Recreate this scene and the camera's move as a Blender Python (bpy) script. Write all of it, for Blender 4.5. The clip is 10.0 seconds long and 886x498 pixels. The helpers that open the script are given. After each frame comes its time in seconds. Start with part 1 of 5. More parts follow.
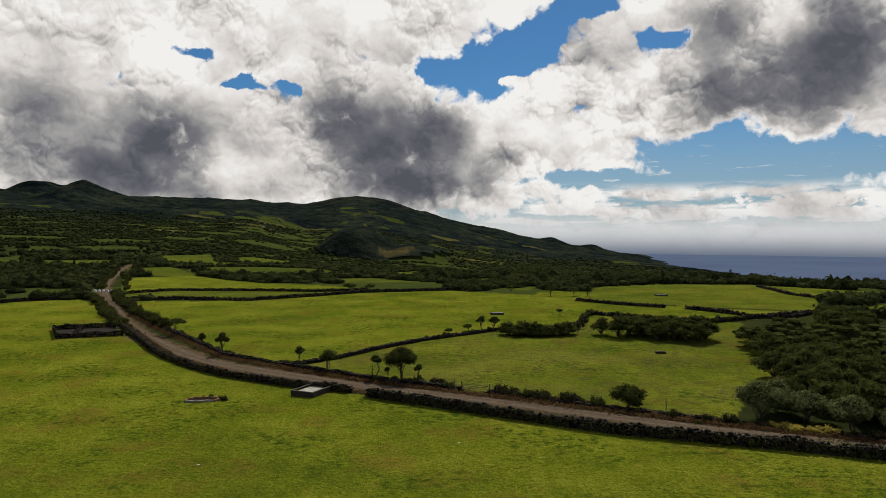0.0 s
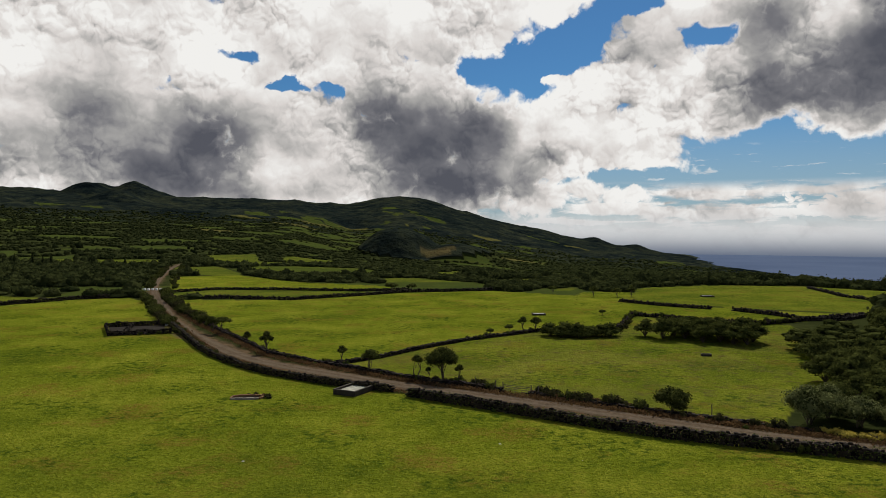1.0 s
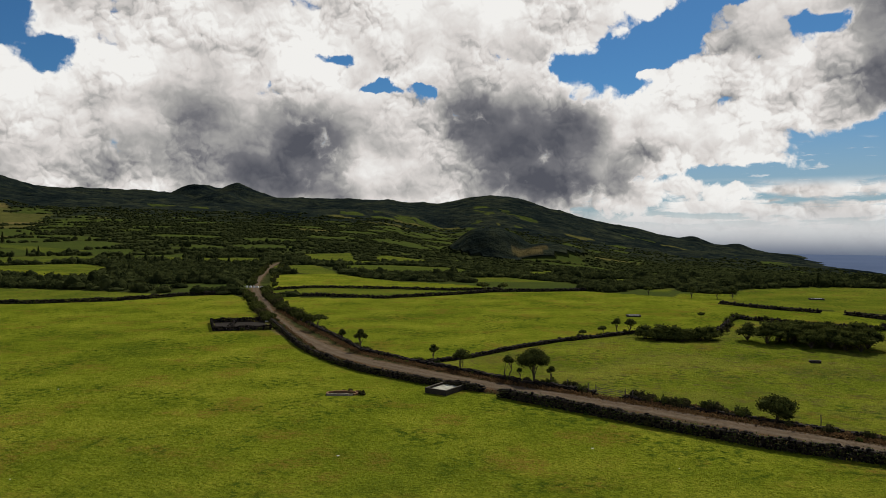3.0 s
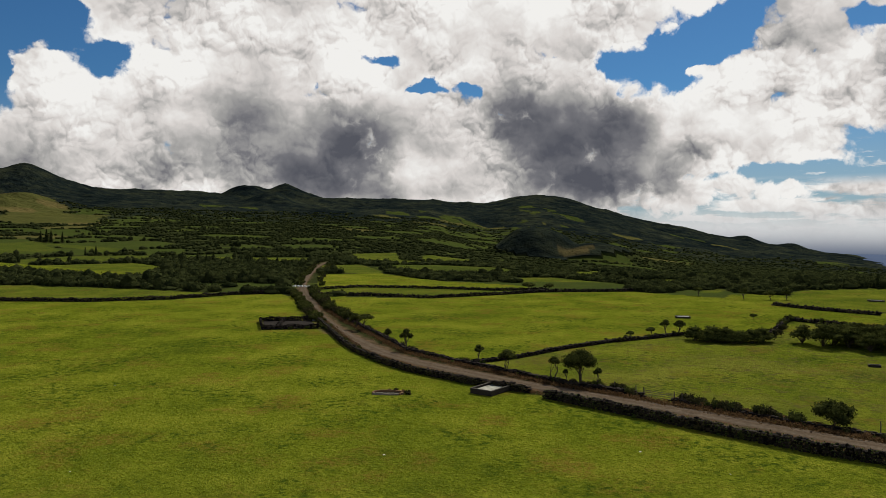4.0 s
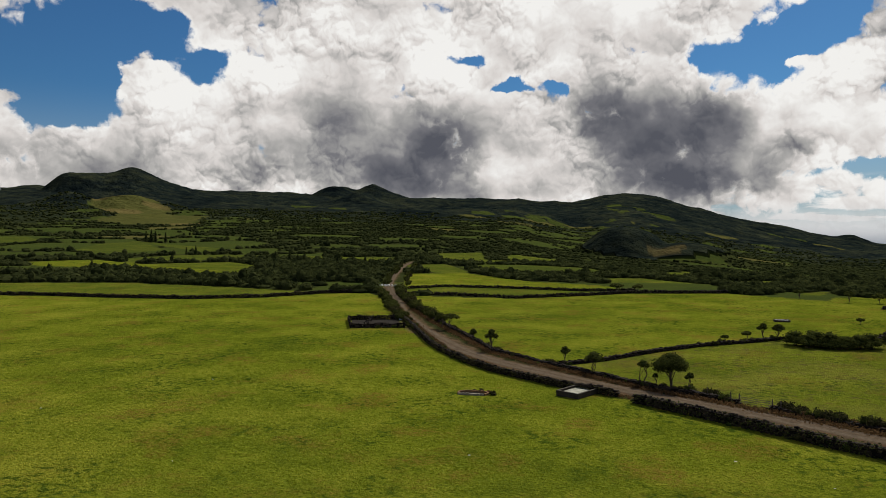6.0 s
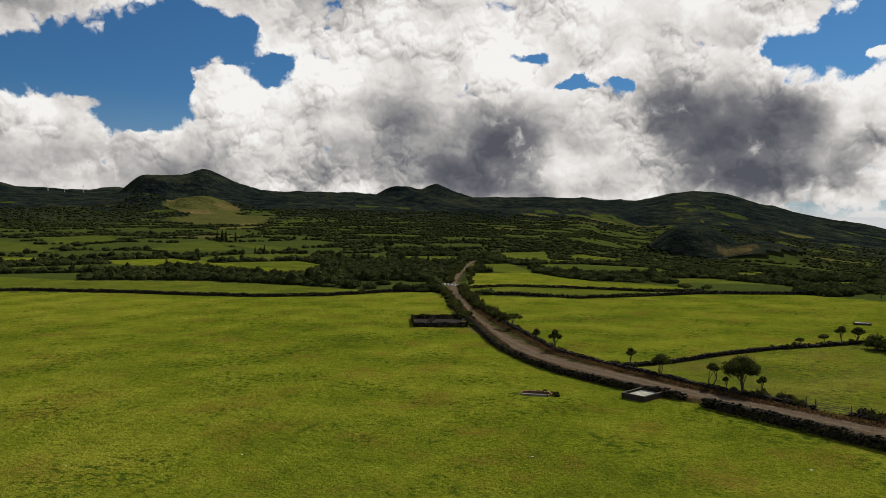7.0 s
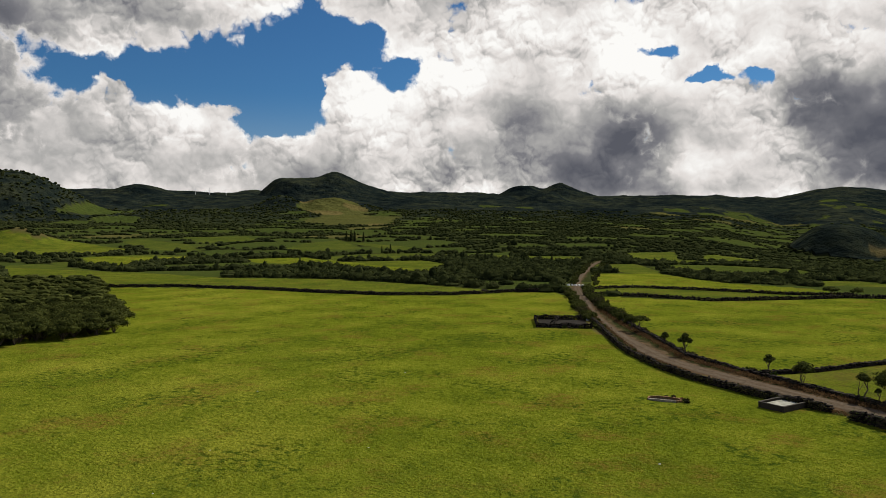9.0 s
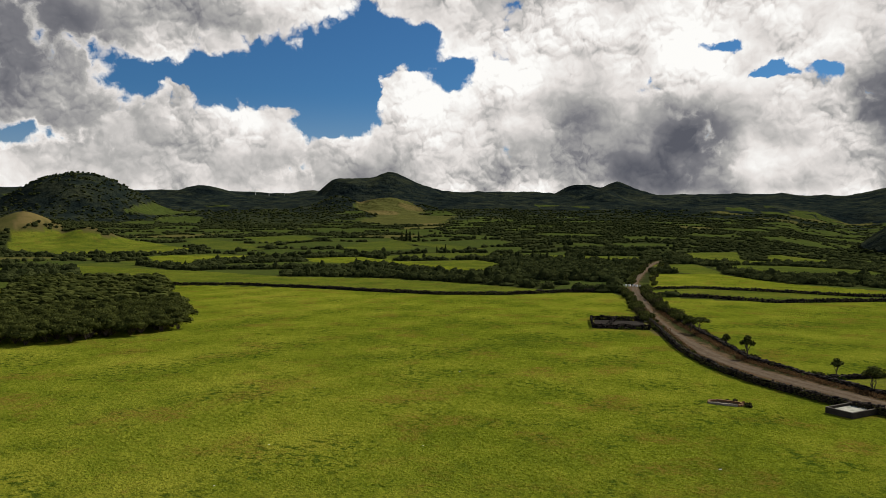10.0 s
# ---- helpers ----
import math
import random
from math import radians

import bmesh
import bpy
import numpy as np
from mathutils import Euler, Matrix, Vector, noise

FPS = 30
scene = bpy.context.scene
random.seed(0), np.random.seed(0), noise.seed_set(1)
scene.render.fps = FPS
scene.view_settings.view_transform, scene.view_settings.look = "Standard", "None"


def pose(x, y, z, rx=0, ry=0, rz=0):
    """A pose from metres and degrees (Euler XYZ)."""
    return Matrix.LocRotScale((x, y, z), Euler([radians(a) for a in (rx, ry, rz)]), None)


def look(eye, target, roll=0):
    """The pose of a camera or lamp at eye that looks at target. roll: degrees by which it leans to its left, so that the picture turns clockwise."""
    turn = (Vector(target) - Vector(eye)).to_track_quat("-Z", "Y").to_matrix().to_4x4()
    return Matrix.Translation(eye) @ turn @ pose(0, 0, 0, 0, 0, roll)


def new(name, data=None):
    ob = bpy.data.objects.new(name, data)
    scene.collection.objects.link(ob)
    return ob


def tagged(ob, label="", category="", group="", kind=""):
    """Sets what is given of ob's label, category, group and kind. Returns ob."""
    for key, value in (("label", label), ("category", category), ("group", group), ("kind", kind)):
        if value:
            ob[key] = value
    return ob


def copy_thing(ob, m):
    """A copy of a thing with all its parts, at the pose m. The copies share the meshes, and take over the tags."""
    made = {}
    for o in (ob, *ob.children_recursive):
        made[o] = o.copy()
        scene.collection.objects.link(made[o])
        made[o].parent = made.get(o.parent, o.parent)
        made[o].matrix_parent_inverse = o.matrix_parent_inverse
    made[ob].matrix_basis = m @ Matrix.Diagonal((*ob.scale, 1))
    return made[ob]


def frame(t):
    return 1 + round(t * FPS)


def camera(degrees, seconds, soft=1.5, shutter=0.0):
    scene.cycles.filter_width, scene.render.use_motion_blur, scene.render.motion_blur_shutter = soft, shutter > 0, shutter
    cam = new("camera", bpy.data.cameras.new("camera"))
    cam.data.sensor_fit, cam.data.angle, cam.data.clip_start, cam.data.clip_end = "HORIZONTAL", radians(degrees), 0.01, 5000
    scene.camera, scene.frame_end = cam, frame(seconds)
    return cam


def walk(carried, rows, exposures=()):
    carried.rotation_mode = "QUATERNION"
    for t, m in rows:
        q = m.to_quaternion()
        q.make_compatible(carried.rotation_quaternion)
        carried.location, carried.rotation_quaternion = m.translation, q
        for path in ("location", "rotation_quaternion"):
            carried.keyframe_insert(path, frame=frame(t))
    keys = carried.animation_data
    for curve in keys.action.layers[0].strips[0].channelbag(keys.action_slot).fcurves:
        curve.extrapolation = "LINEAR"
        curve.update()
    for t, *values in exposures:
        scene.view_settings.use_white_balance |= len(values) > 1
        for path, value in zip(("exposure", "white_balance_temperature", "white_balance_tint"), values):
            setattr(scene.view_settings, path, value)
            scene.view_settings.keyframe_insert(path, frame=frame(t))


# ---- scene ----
cam = camera(63.38, 10.0, soft=0.8)
ROWS = [
    (0.0, 0.000, 0.000, 22.000, 0.000, -1.442, -0.110),
    (0.5, 0.024, -0.009, 22.033, 1.708, -1.444, -0.104),
    (1.0, 0.042, -0.017, 22.069, 3.315, -1.457, -0.090),
    (1.5, 0.055, -0.022, 22.108, 5.073, -1.460, -0.058),
    (2.0, 0.063, -0.026, 22.148, 6.923, -1.470, -0.009),
    (2.5, 0.067, -0.028, 22.189, 8.770, -1.507, -0.017),
    (4.0, 0.066, -0.028, 22.311, 14.211, -1.556, 0.095),
    (4.5, 0.063, -0.027, 22.349, 16.178, -1.566, 0.129),
    (5.0, 0.061, -0.026, 22.386, 18.312, -1.557, 0.163),
    (5.5, 0.059, -0.024, 22.419, 18.996, -1.554, 0.175),
    (5.7, 0.060, -0.023, 22.430, 19.790, -1.560, 0.196),
    (6.8, 0.065, -0.021, 22.488, 24.720, -1.600, 0.325),
    (7.0, 0.067, -0.021, 22.497, 26.031, -1.604, 0.350),
    (7.5, 0.077, -0.022, 22.513, 29.347, -1.587, 0.415),
    (8.0, 0.092, -0.023, 22.523, 31.664, -1.588, 0.469),
    (8.5, 0.112, -0.026, 22.527, 33.679, -1.568, 0.485),
    (9.0, 0.139, -0.031, 22.523, 35.833, -1.550, 0.524),
    (9.5, 0.173, -0.037, 22.512, 38.008, -1.547, 0.558),
    (10.0, 0.215, -0.045, 22.492, 40.223, -1.535, 0.556),
]
walk(cam, [(t, pose(x, y, z, 90 + pitch, roll, yaw)) for t, x, y, z, yaw, pitch, roll in ROWS],
     exposures=[(0.0, 0.0), (5.5, 0.0), (7.5, 0.07), (10.0, 0.17)])

# ---- sky, clouds and sun ----
SUN_AZ, SUN_EL = 12.0, 40.0
world = bpy.data.worlds.new("sky")
scene.world = world
world.use_nodes = True


class Nodes:
    """A short way to write node trees."""

    def __init__(self, tree):
        self.tree = tree
        tree.nodes.clear()

    def add(self, kind, **settings):
        n = self.tree.nodes.new(kind)
        for key, value in settings.items():
            setattr(n, key, value)
        return n

    def put(self, socket, value):
        if isinstance(value, bpy.types.NodeSocket):
            self.tree.links.new(value, socket)
        else:
            socket.default_value = value

    def math(self, op, a, b=0.0, c=0.0, clamp=False):
        n = self.add("ShaderNodeMath", operation=op, use_clamp=clamp)
        self.put(n.inputs[0], a), self.put(n.inputs[1], b), self.put(n.inputs[2], c)
        return n.outputs[0]

    def vec(self, op, a, b=(0, 0, 0)):
        n = self.add("ShaderNodeVectorMath", operation=op)
        self.put(n.inputs[0], a), self.put(n.inputs[1], b)
        return n.outputs["Value"] if op in ("DOT_PRODUCT", "LENGTH") else n.outputs[0]

    def noise(self, vector, scale, detail=4.0, rough=0.55, distortion=0.0, out=0, flat=False):
        n = self.add("ShaderNodeTexNoise", noise_dimensions="2D" if flat else "3D")
        self.put(n.inputs["Vector"], vector)
        n.inputs["Scale"].default_value, n.inputs["Detail"].default_value = scale, detail
        n.inputs["Roughness"].default_value, n.inputs["Distortion"].default_value = rough, distortion
        return n.outputs[out]

    def ramp(self, fac, *stops):
        n = self.add("ShaderNodeValToRGB")
        el = n.color_ramp.elements
        while len(el) < len(stops):
            el.new(0.5)
        for e, (at, colour) in zip(el, stops):
            e.position, e.color = at, (*colour, 1) if len(colour) == 3 else colour
        self.put(n.inputs[0], fac)
        return n.outputs[0]

    def step(self, x, lo, hi, a=0.0, b=1.0):
        n = self.add("ShaderNodeMapRange", interpolation_type="SMOOTHSTEP")
        self.put(n.inputs[0], x)
        for i, v in enumerate((lo, hi, a, b)):
            self.put(n.inputs[i + 1], v)
        return n.outputs[0]

    def mix(self, fac, a, b, blend="MIX"):
        n = self.add("ShaderNodeMix", data_type="RGBA", blend_type=blend)
        self.put(n.inputs[0], fac)
        self.put(n.inputs[6], a if not isinstance(a, tuple) else (*a, 1))
        self.put(n.inputs[7], b if not isinstance(b, tuple) else (*b, 1))
        return n.outputs[2]


def build_sky():
    k = Nodes(world.node_tree)
    way = k.add("ShaderNodeTexCoord").outputs["Generated"]
    sep = k.add("ShaderNodeSeparateXYZ")
    k.put(sep.inputs[0], way)
    az = k.math("MULTIPLY", k.math("ARCTAN2", sep.outputs[0], sep.outputs[1]), 57.2958)
    el = k.math("MULTIPLY", k.math("ARCSINE", sep.outputs[2]), 57.2958)
    comb = k.add("ShaderNodeCombineXYZ")
    k.put(comb.inputs[0], az), k.put(comb.inputs[1], el)
    p = comb.outputs[0]

    def flow(scale, detail, rough, amount, at=p):
        """Noise that pushes places about, by so many degrees."""
        n = k.noise(at, scale, detail, rough, out=1, flat=True)
        return k.vec("MULTIPLY", k.vec("SUBTRACT", n, (0.5, 0.5, 0.5)), (amount, amount * 0.8, 0.0))

    drift = k.vec("ADD", p, flow(0.22, 2.0, 0.5, 3.0))
    q = k.vec("ADD", drift, flow(1.1, 5.0, 0.6, 0.9))

    def blobs(rows, at, total=0.0):
        for u, v, ru, rv, amount in rows:
            d = k.vec("MULTIPLY", k.vec("SUBTRACT", at, (u, v, 0)), (1 / ru, 1 / rv, 0))
            g = k.math("EXPONENT", k.math("MULTIPLY", k.vec("DOT_PRODUCT", d, d), -1.0))
            total = k.math("MULTIPLY_ADD", g, amount, total)
        return total

    def heads(at, sizes):
        """Rounded cloud heads within cloud heads: domes with creases between them."""
        total = 0.0
        for scale, weight in sizes:
            v = k.add("ShaderNodeTexVoronoi", feature="F1", voronoi_dimensions="2D")
            k.put(v.inputs["Vector"], at)
            v.inputs["Scale"].default_value = scale
            d = v.outputs["Distance"]
            total = k.math("MULTIPLY_ADD", k.math("SUBTRACT", 0.24, k.math("MULTIPLY", d, d)), weight, total)
        return total

    # openings in the cloud: azimuth, height, half width, half height (degrees), strength
    gaps = blobs([(11.1, 16.8, 3.2, 1.4, 1.1), (8.0, 14.6, 2.6, 1.9, 1.15), (4.7, 13.8, 3.3, 1.4, 1.0), (2.9, 11.5, 2.8, 1.8, 1.15), (-0.7, 12.7, 1.8, 1.3, 0.75), (16.6, 14.0, 2.0, 1.1, 0.9),
                  (-19.0, 13.4, 1.5, 0.5, 0.75), (-15.3, 11.1, 1.7, 0.4, 0.75), (-12.0, 10.8, 1.1, 0.7, 0.85), (20.1, 5.8, 5.9, 1.8, 1.1), (28.6, 5.1, 5.2, 1.8, 1.1), (12.2, 3.8, 6.4, 0.6, 0.8)], q)
    gaps = blobs([(-51.8, 11.3, 5.4, 2.9, 1.2), (-59.7, 11.9, 4.4, 1.7, 0.8), (-46.5, 11.4, 2.4, 3.4, 0.9), (-48.8, 8.2, 2.6, 0.9, 0.8), (-63.8, 10.7, 2.1, 1.6, 0.7), (-39.4, 11.9, 1.9, 1.2, 1),
                  (-45.8, 16.0, 2.7, 1.3, 0.7), (-42.4, 14.1, 1.9, 1.6, 1.05), (-70.9, 6.8, 2.3, 1.0, 0.9), (-66.5, 13.0, 1.8, 1.0, 0.5)], q, gaps)
    gaps = blobs([(22, 1.0, 22, 2.2, 1.0), (0, 56, 900, 24, 0.7), (150, 20, 62, 60, 0.5), (-150, 20, 55, 60, 0.5)], q, gaps)
    # single puffs that stand in the openings
    gaps = blobs([(4.3, 11.7, 1.5, 0.5, -0.8), (11.7, 15.8, 1.8, 0.7, -0.6), (10.9, 13.6, 1.7, 0.8, -0.7), (-3.8, 11.4, 2.2, 1.8, -0.5), (6.5, 9.3, 3.1, 1.1, -0.5),
                  (-60.4, 10.7, 1.4, 0.6, -0.7), (-52.5, 9.1, 1.3, 0.5, -0.6), (-43.7, 10.7, 1.3, 1.7, -0.6), (-56.9, 7.9, 4.9, 0.9, -0.4)], q, gaps)
    # thick grey hearts of the clouds
    soft = k.vec("ADD", drift, flow(0.7, 2.0, 0.5, 1.6))
    dark = blobs([(-4.7, 6.9, 4.9, 3.8, 1.0), (-8.2, 9.2, 2.6, 2.0, 0.6), (0.3, 8.0, 2.0, 2.3, 0.6), (3.9, 4.9, 1.8, 1.4, 0.6), (-2.0, 3.3, 4.9, 1.4, 0.7), (-19.6, 6.7, 3.8, 2.6, 0.8),
                  (-23.1, 7.9, 2.3, 2.3, 0.5), (-25.4, 4.6, 3.3, 1.7, 0.5), (-30.6, 6.8, 3.0, 4.5, 0.30), (27.2, 11.0, 3.2, 2.7, 0.75), (21.4, 10.3, 2.7, 2.5, 0.75), (20.2, 15.2, 2.8, 2.3, 0.65)], soft)
    dark = blobs([(29.6, 13.8, 3.4, 3.2, 0.65), (25.8, 8.2, 5.8, 1.4, 0.45), (-20.8, 3.1, 7.8, 1.0, 0.5), (-68.2, 14.1, 6.5, 3.5, 0.75), (-66.6, 6.5, 6.3, 2.4, 0.4), (-58.0, 16.0, 9.0, 2.0, 0.35), (-58.0, 5.0, 12.0, 3.2, 0.40), (-70.0, 9.0, 6.0, 3.0, 0.25), (-46.0, 4.5, 8.0, 2.5, 0.22),
                  (-30.5, 9.0, 5.7, 3.6, 0.32), (-35.9, 4.7, 7.0, 1.4, 0.10), (-38.5, 15.1, 2.7, 2.7, 0.3), (-23.7, 4.4, 3.3, 1.8, 0.45)], soft, dark)
    here = k.vec("ADD", p, k.vec("ADD", flow(0.45, 3.0, 0.5, 1.7), flow(2.4, 4.0, 0.6, 0.40)))
    small_heads = ((0.20, 1.0), (0.46, 0.55), (1.05, 0.30), (2.4, 0.15))
    large_heads = ((0.13, 1.0), (0.30, 0.5))
    lump = heads(here, small_heads)
    fine_light = k.math("SUBTRACT", lump, heads(k.vec("ADD", here, (0.08, 0.30, 0.0)), small_heads))
    broad_light = k.math("SUBTRACT", heads(here, large_heads), heads(k.vec("ADD", here, (0.4, 1.3, 0.0)), large_heads))
    wisp = k.math("SUBTRACT", k.noise(q, 0.5, 8.0, 0.62, flat=True), 0.5)
    field = k.math("SUBTRACT", 0.92, gaps)
    field = k.math("MULTIPLY_ADD", lump, 0.62, field)
    field = k.math("MULTIPLY_ADD", wisp, 0.55, field)
    cover = k.step(field, 0.34, 0.58)
    # the deeper the cloud, the greyer; heads turned to the sun stay white
    deep = k.math("MULTIPLY", dark, k.step(field, 0.42, 0.80))
    crisp = k.math("MULTIPLY", k.step(deep, 0.9, 0.15, 0.45, 1.0), k.step(k.noise(drift, 0.16, 2.0, 0.5, flat=True), 0.38, 0.62, 0.30, 1.0))
    shade = k.math("MULTIPLY_ADD", k.math("MULTIPLY", lump, crisp), -0.38, k.math("MULTIPLY_ADD", deep, 0.80, 0.125))
    shade = k.math("MULTIPLY_ADD", k.math("MULTIPLY", fine_light, crisp), -0.78, shade)
    shade = k.math("MULTIPLY_ADD", broad_light, -0.38, shade)
    veil = k.math("SUBTRACT", k.noise(soft, 0.13, 3.0, 0.5, flat=True), 0.5)
    shade = k.math("MULTIPLY_ADD", veil, 0.85, k.math("MULTIPLY_ADD", wisp, 0.16, shade))
    cloud = k.ramp(shade, (0.0, (0.88, 0.87, 0.845)), (0.22, (0.68, 0.645, 0.62)), (0.45, (0.38, 0.372, 0.362)), (0.70, (0.178, 0.178, 0.194)), (1.0, (0.088, 0.092, 0.112)))
    # flat layers low over the sea
    long = k.vec("MULTIPLY", k.vec("ADD", p, flow(1.1, 5.0, 0.6, 0.35)), (0.13, 1.0, 0))
    streak = k.noise(long, 1.1, 6.0, 0.55, flat=True)
    sky = k.add("ShaderNodeTexSky", sky_type="NISHITA", sun_disc=False)
    sky.sun_elevation, sky.sun_rotation, sky.altitude = radians(SUN_EL), radians(SUN_AZ), 200
    sky.air_density, sky.dust_density, sky.ozone_density = 1.0, 0.2, 3.0
    layer = k.math("MULTIPLY", k.step(streak, 0.34, 0.54), k.step(el, 3.9, 2.9))
    low_heads = k.math("MULTIPLY", k.step(k.math("ADD", heads(k.vec("MULTIPLY", here, (1.0, 1.7, 0)), ((0.7, 0.6), (1.6, 0.3))), k.step(az, 17.0, 25.0, -0.3, 0.06)), -0.02, 0.08), k.math("MULTIPLY", k.step(el, 3.4, 2.6), k.step(el, 0.3, 1.2)))
    thin = k.math("MULTIPLY", k.step(k.noise(long, 2.6, 5.0, 0.6, flat=True), 0.62, 0.78, 0.0, 0.6), k.step(el, 7.0, 5.0))
    cover = k.math("MAXIMUM", k.math("MAXIMUM", cover, low_heads), k.math("MAXIMUM", layer, thin), clamp=True)
    haze = k.step(el, 2.2, -0.1)
    cloud = k.mix(k.math("MULTIPLY", haze, 0.85), cloud, (0.60, 0.61, 0.62))
    cloud = k.mix(k.step(el, 0.3, -2.1), cloud, (0.118, 0.148, 0.212))
    cover = k.math("MAXIMUM", cover, k.math("MULTIPLY", haze, 0.95), clamp=True)
    b_sky = k.add("ShaderNodeBackground")
    tint = k.mix(1.0, sky.outputs[0], (0.37, 0.72, 1.0), "MULTIPLY")
    tint = k.mix(k.step(el, 11.0, 1.0, 0.0, 0.55), tint, (6.6, 7.6, 8.6))
    k.put(b_sky.inputs[0], tint)
    b_sky.inputs[1].default_value = 0.054
    b_cloud = k.add("ShaderNodeBackground")
    k.put(b_cloud.inputs[0], cloud)
    b_cloud.inputs[1].default_value = 1.0
    m = k.add("ShaderNodeMixShader")
    k.put(m.inputs[0], cover), k.put(m.inputs[1], b_sky.outputs[0]), k.put(m.inputs[2], b_cloud.outputs[0])
    out = k.add("ShaderNodeOutputWorld")
    k.put(out.inputs[0], m.outputs[0])


build_sky()
sun = new("sun", bpy.data.lights.new("sun", "SUN"))
sun.data.energy, sun.data.angle, sun.data.color = 4.2, radians(0.6), (1.0, 0.95, 0.86)
sun_way = Vector((math.sin(radians(SUN_AZ)) * math.cos(radians(SUN_EL)), math.cos(radians(SUN_AZ)) * math.cos(radians(SUN_EL)), math.sin(radians(SUN_EL))))
sun.matrix_world = look(sun_way * 300, (0, 0, 0))


# ---- materials ----
def material(name, rough=0.8, metallic=0.0, spec=0.05):
    m = bpy.data.materials.new(name)
    m.use_nodes = True
    k = Nodes(m.node_tree)
    b = k.add("ShaderNodeBsdfPrincipled")
    b.inputs["Roughness"].default_value, b.inputs["Metallic"].default_value = rough, metallic
    b.inputs["Specular IOR Level"].default_value = spec
    k.put(k.add("ShaderNodeOutputMaterial").inputs[0], b.outputs[0])
    return m, k, b


def bump(k, b, height, strength, distance):
    n = k.add("ShaderNodeBump")
    n.inputs["Strength"].default_value, n.inputs["Distance"].default_value = strength, distance
    k.put(n.inputs["Height"], height), k.put(b.inputs["Normal"], n.outputs[0])


def two_tone(name, dark, light, scale, rough=0.85, relief=0.03, spec=0.05, random_amount=0.25):
    """Colour that runs between two tones with coarse and fine noise, and differs a little from piece to piece."""
    m, k, b = material(name, rough, spec=spec)
    at = k.add("ShaderNodeNewGeometry").outputs["Position"]
    coarse, fine = k.noise(at, scale, 3), k.noise(at, scale * 9, 4)
    f = k.math("ADD", k.math("MULTIPLY", coarse, 0.6), k.math("MULTIPLY", fine, 0.5))
    isl = k.add("ShaderNodeNewGeometry").outputs["Random Per Island"]
    f = k.math("ADD", f, k.math("MULTIPLY", k.math("SUBTRACT", isl, 0.5), random_amount * 2))
    k.put(b.inputs["Base Color"], k.ramp(f, (0.25, dark), (0.8, light)))
    bump(k, b, fine, 0.6, relief)
    return m


def foliage(name, dark, light, random_amount=0.5):
    m, k, b = material(name, 0.95, spec=0.0)
    geo = k.add("ShaderNodeNewGeometry")
    isl = geo.outputs["Random Per Island"]
    at = geo.outputs["Position"]
    f = k.math("ADD", k.math("MULTIPLY", isl, random_amount), k.math("MULTIPLY", k.noise(at, 0.35, 3), 1.0 - random_amount))
    colour = k.ramp(f, (0.2, dark), (0.8, light))
    k.put(b.inputs["Base Color"], colour)
    bump(k, b, k.noise(at, 1.6, 3, 0.7), 0.9, 0.5)
    t = k.add("ShaderNodeBsdfTranslucent")
    k.put(t.inputs[0], colour)
    mixer = k.add("ShaderNodeMixShader")
    mixer.inputs[0].default_value = 0.32
    k.put(mixer.inputs[1], b.outputs[0]), k.put(mixer.inputs[2], t.outputs[0])
    out = [n for n in k.tree.nodes if n.bl_idname == "ShaderNodeOutputMaterial"][0]
    k.put(out.inputs[0], mixer.outputs[0])
    return m


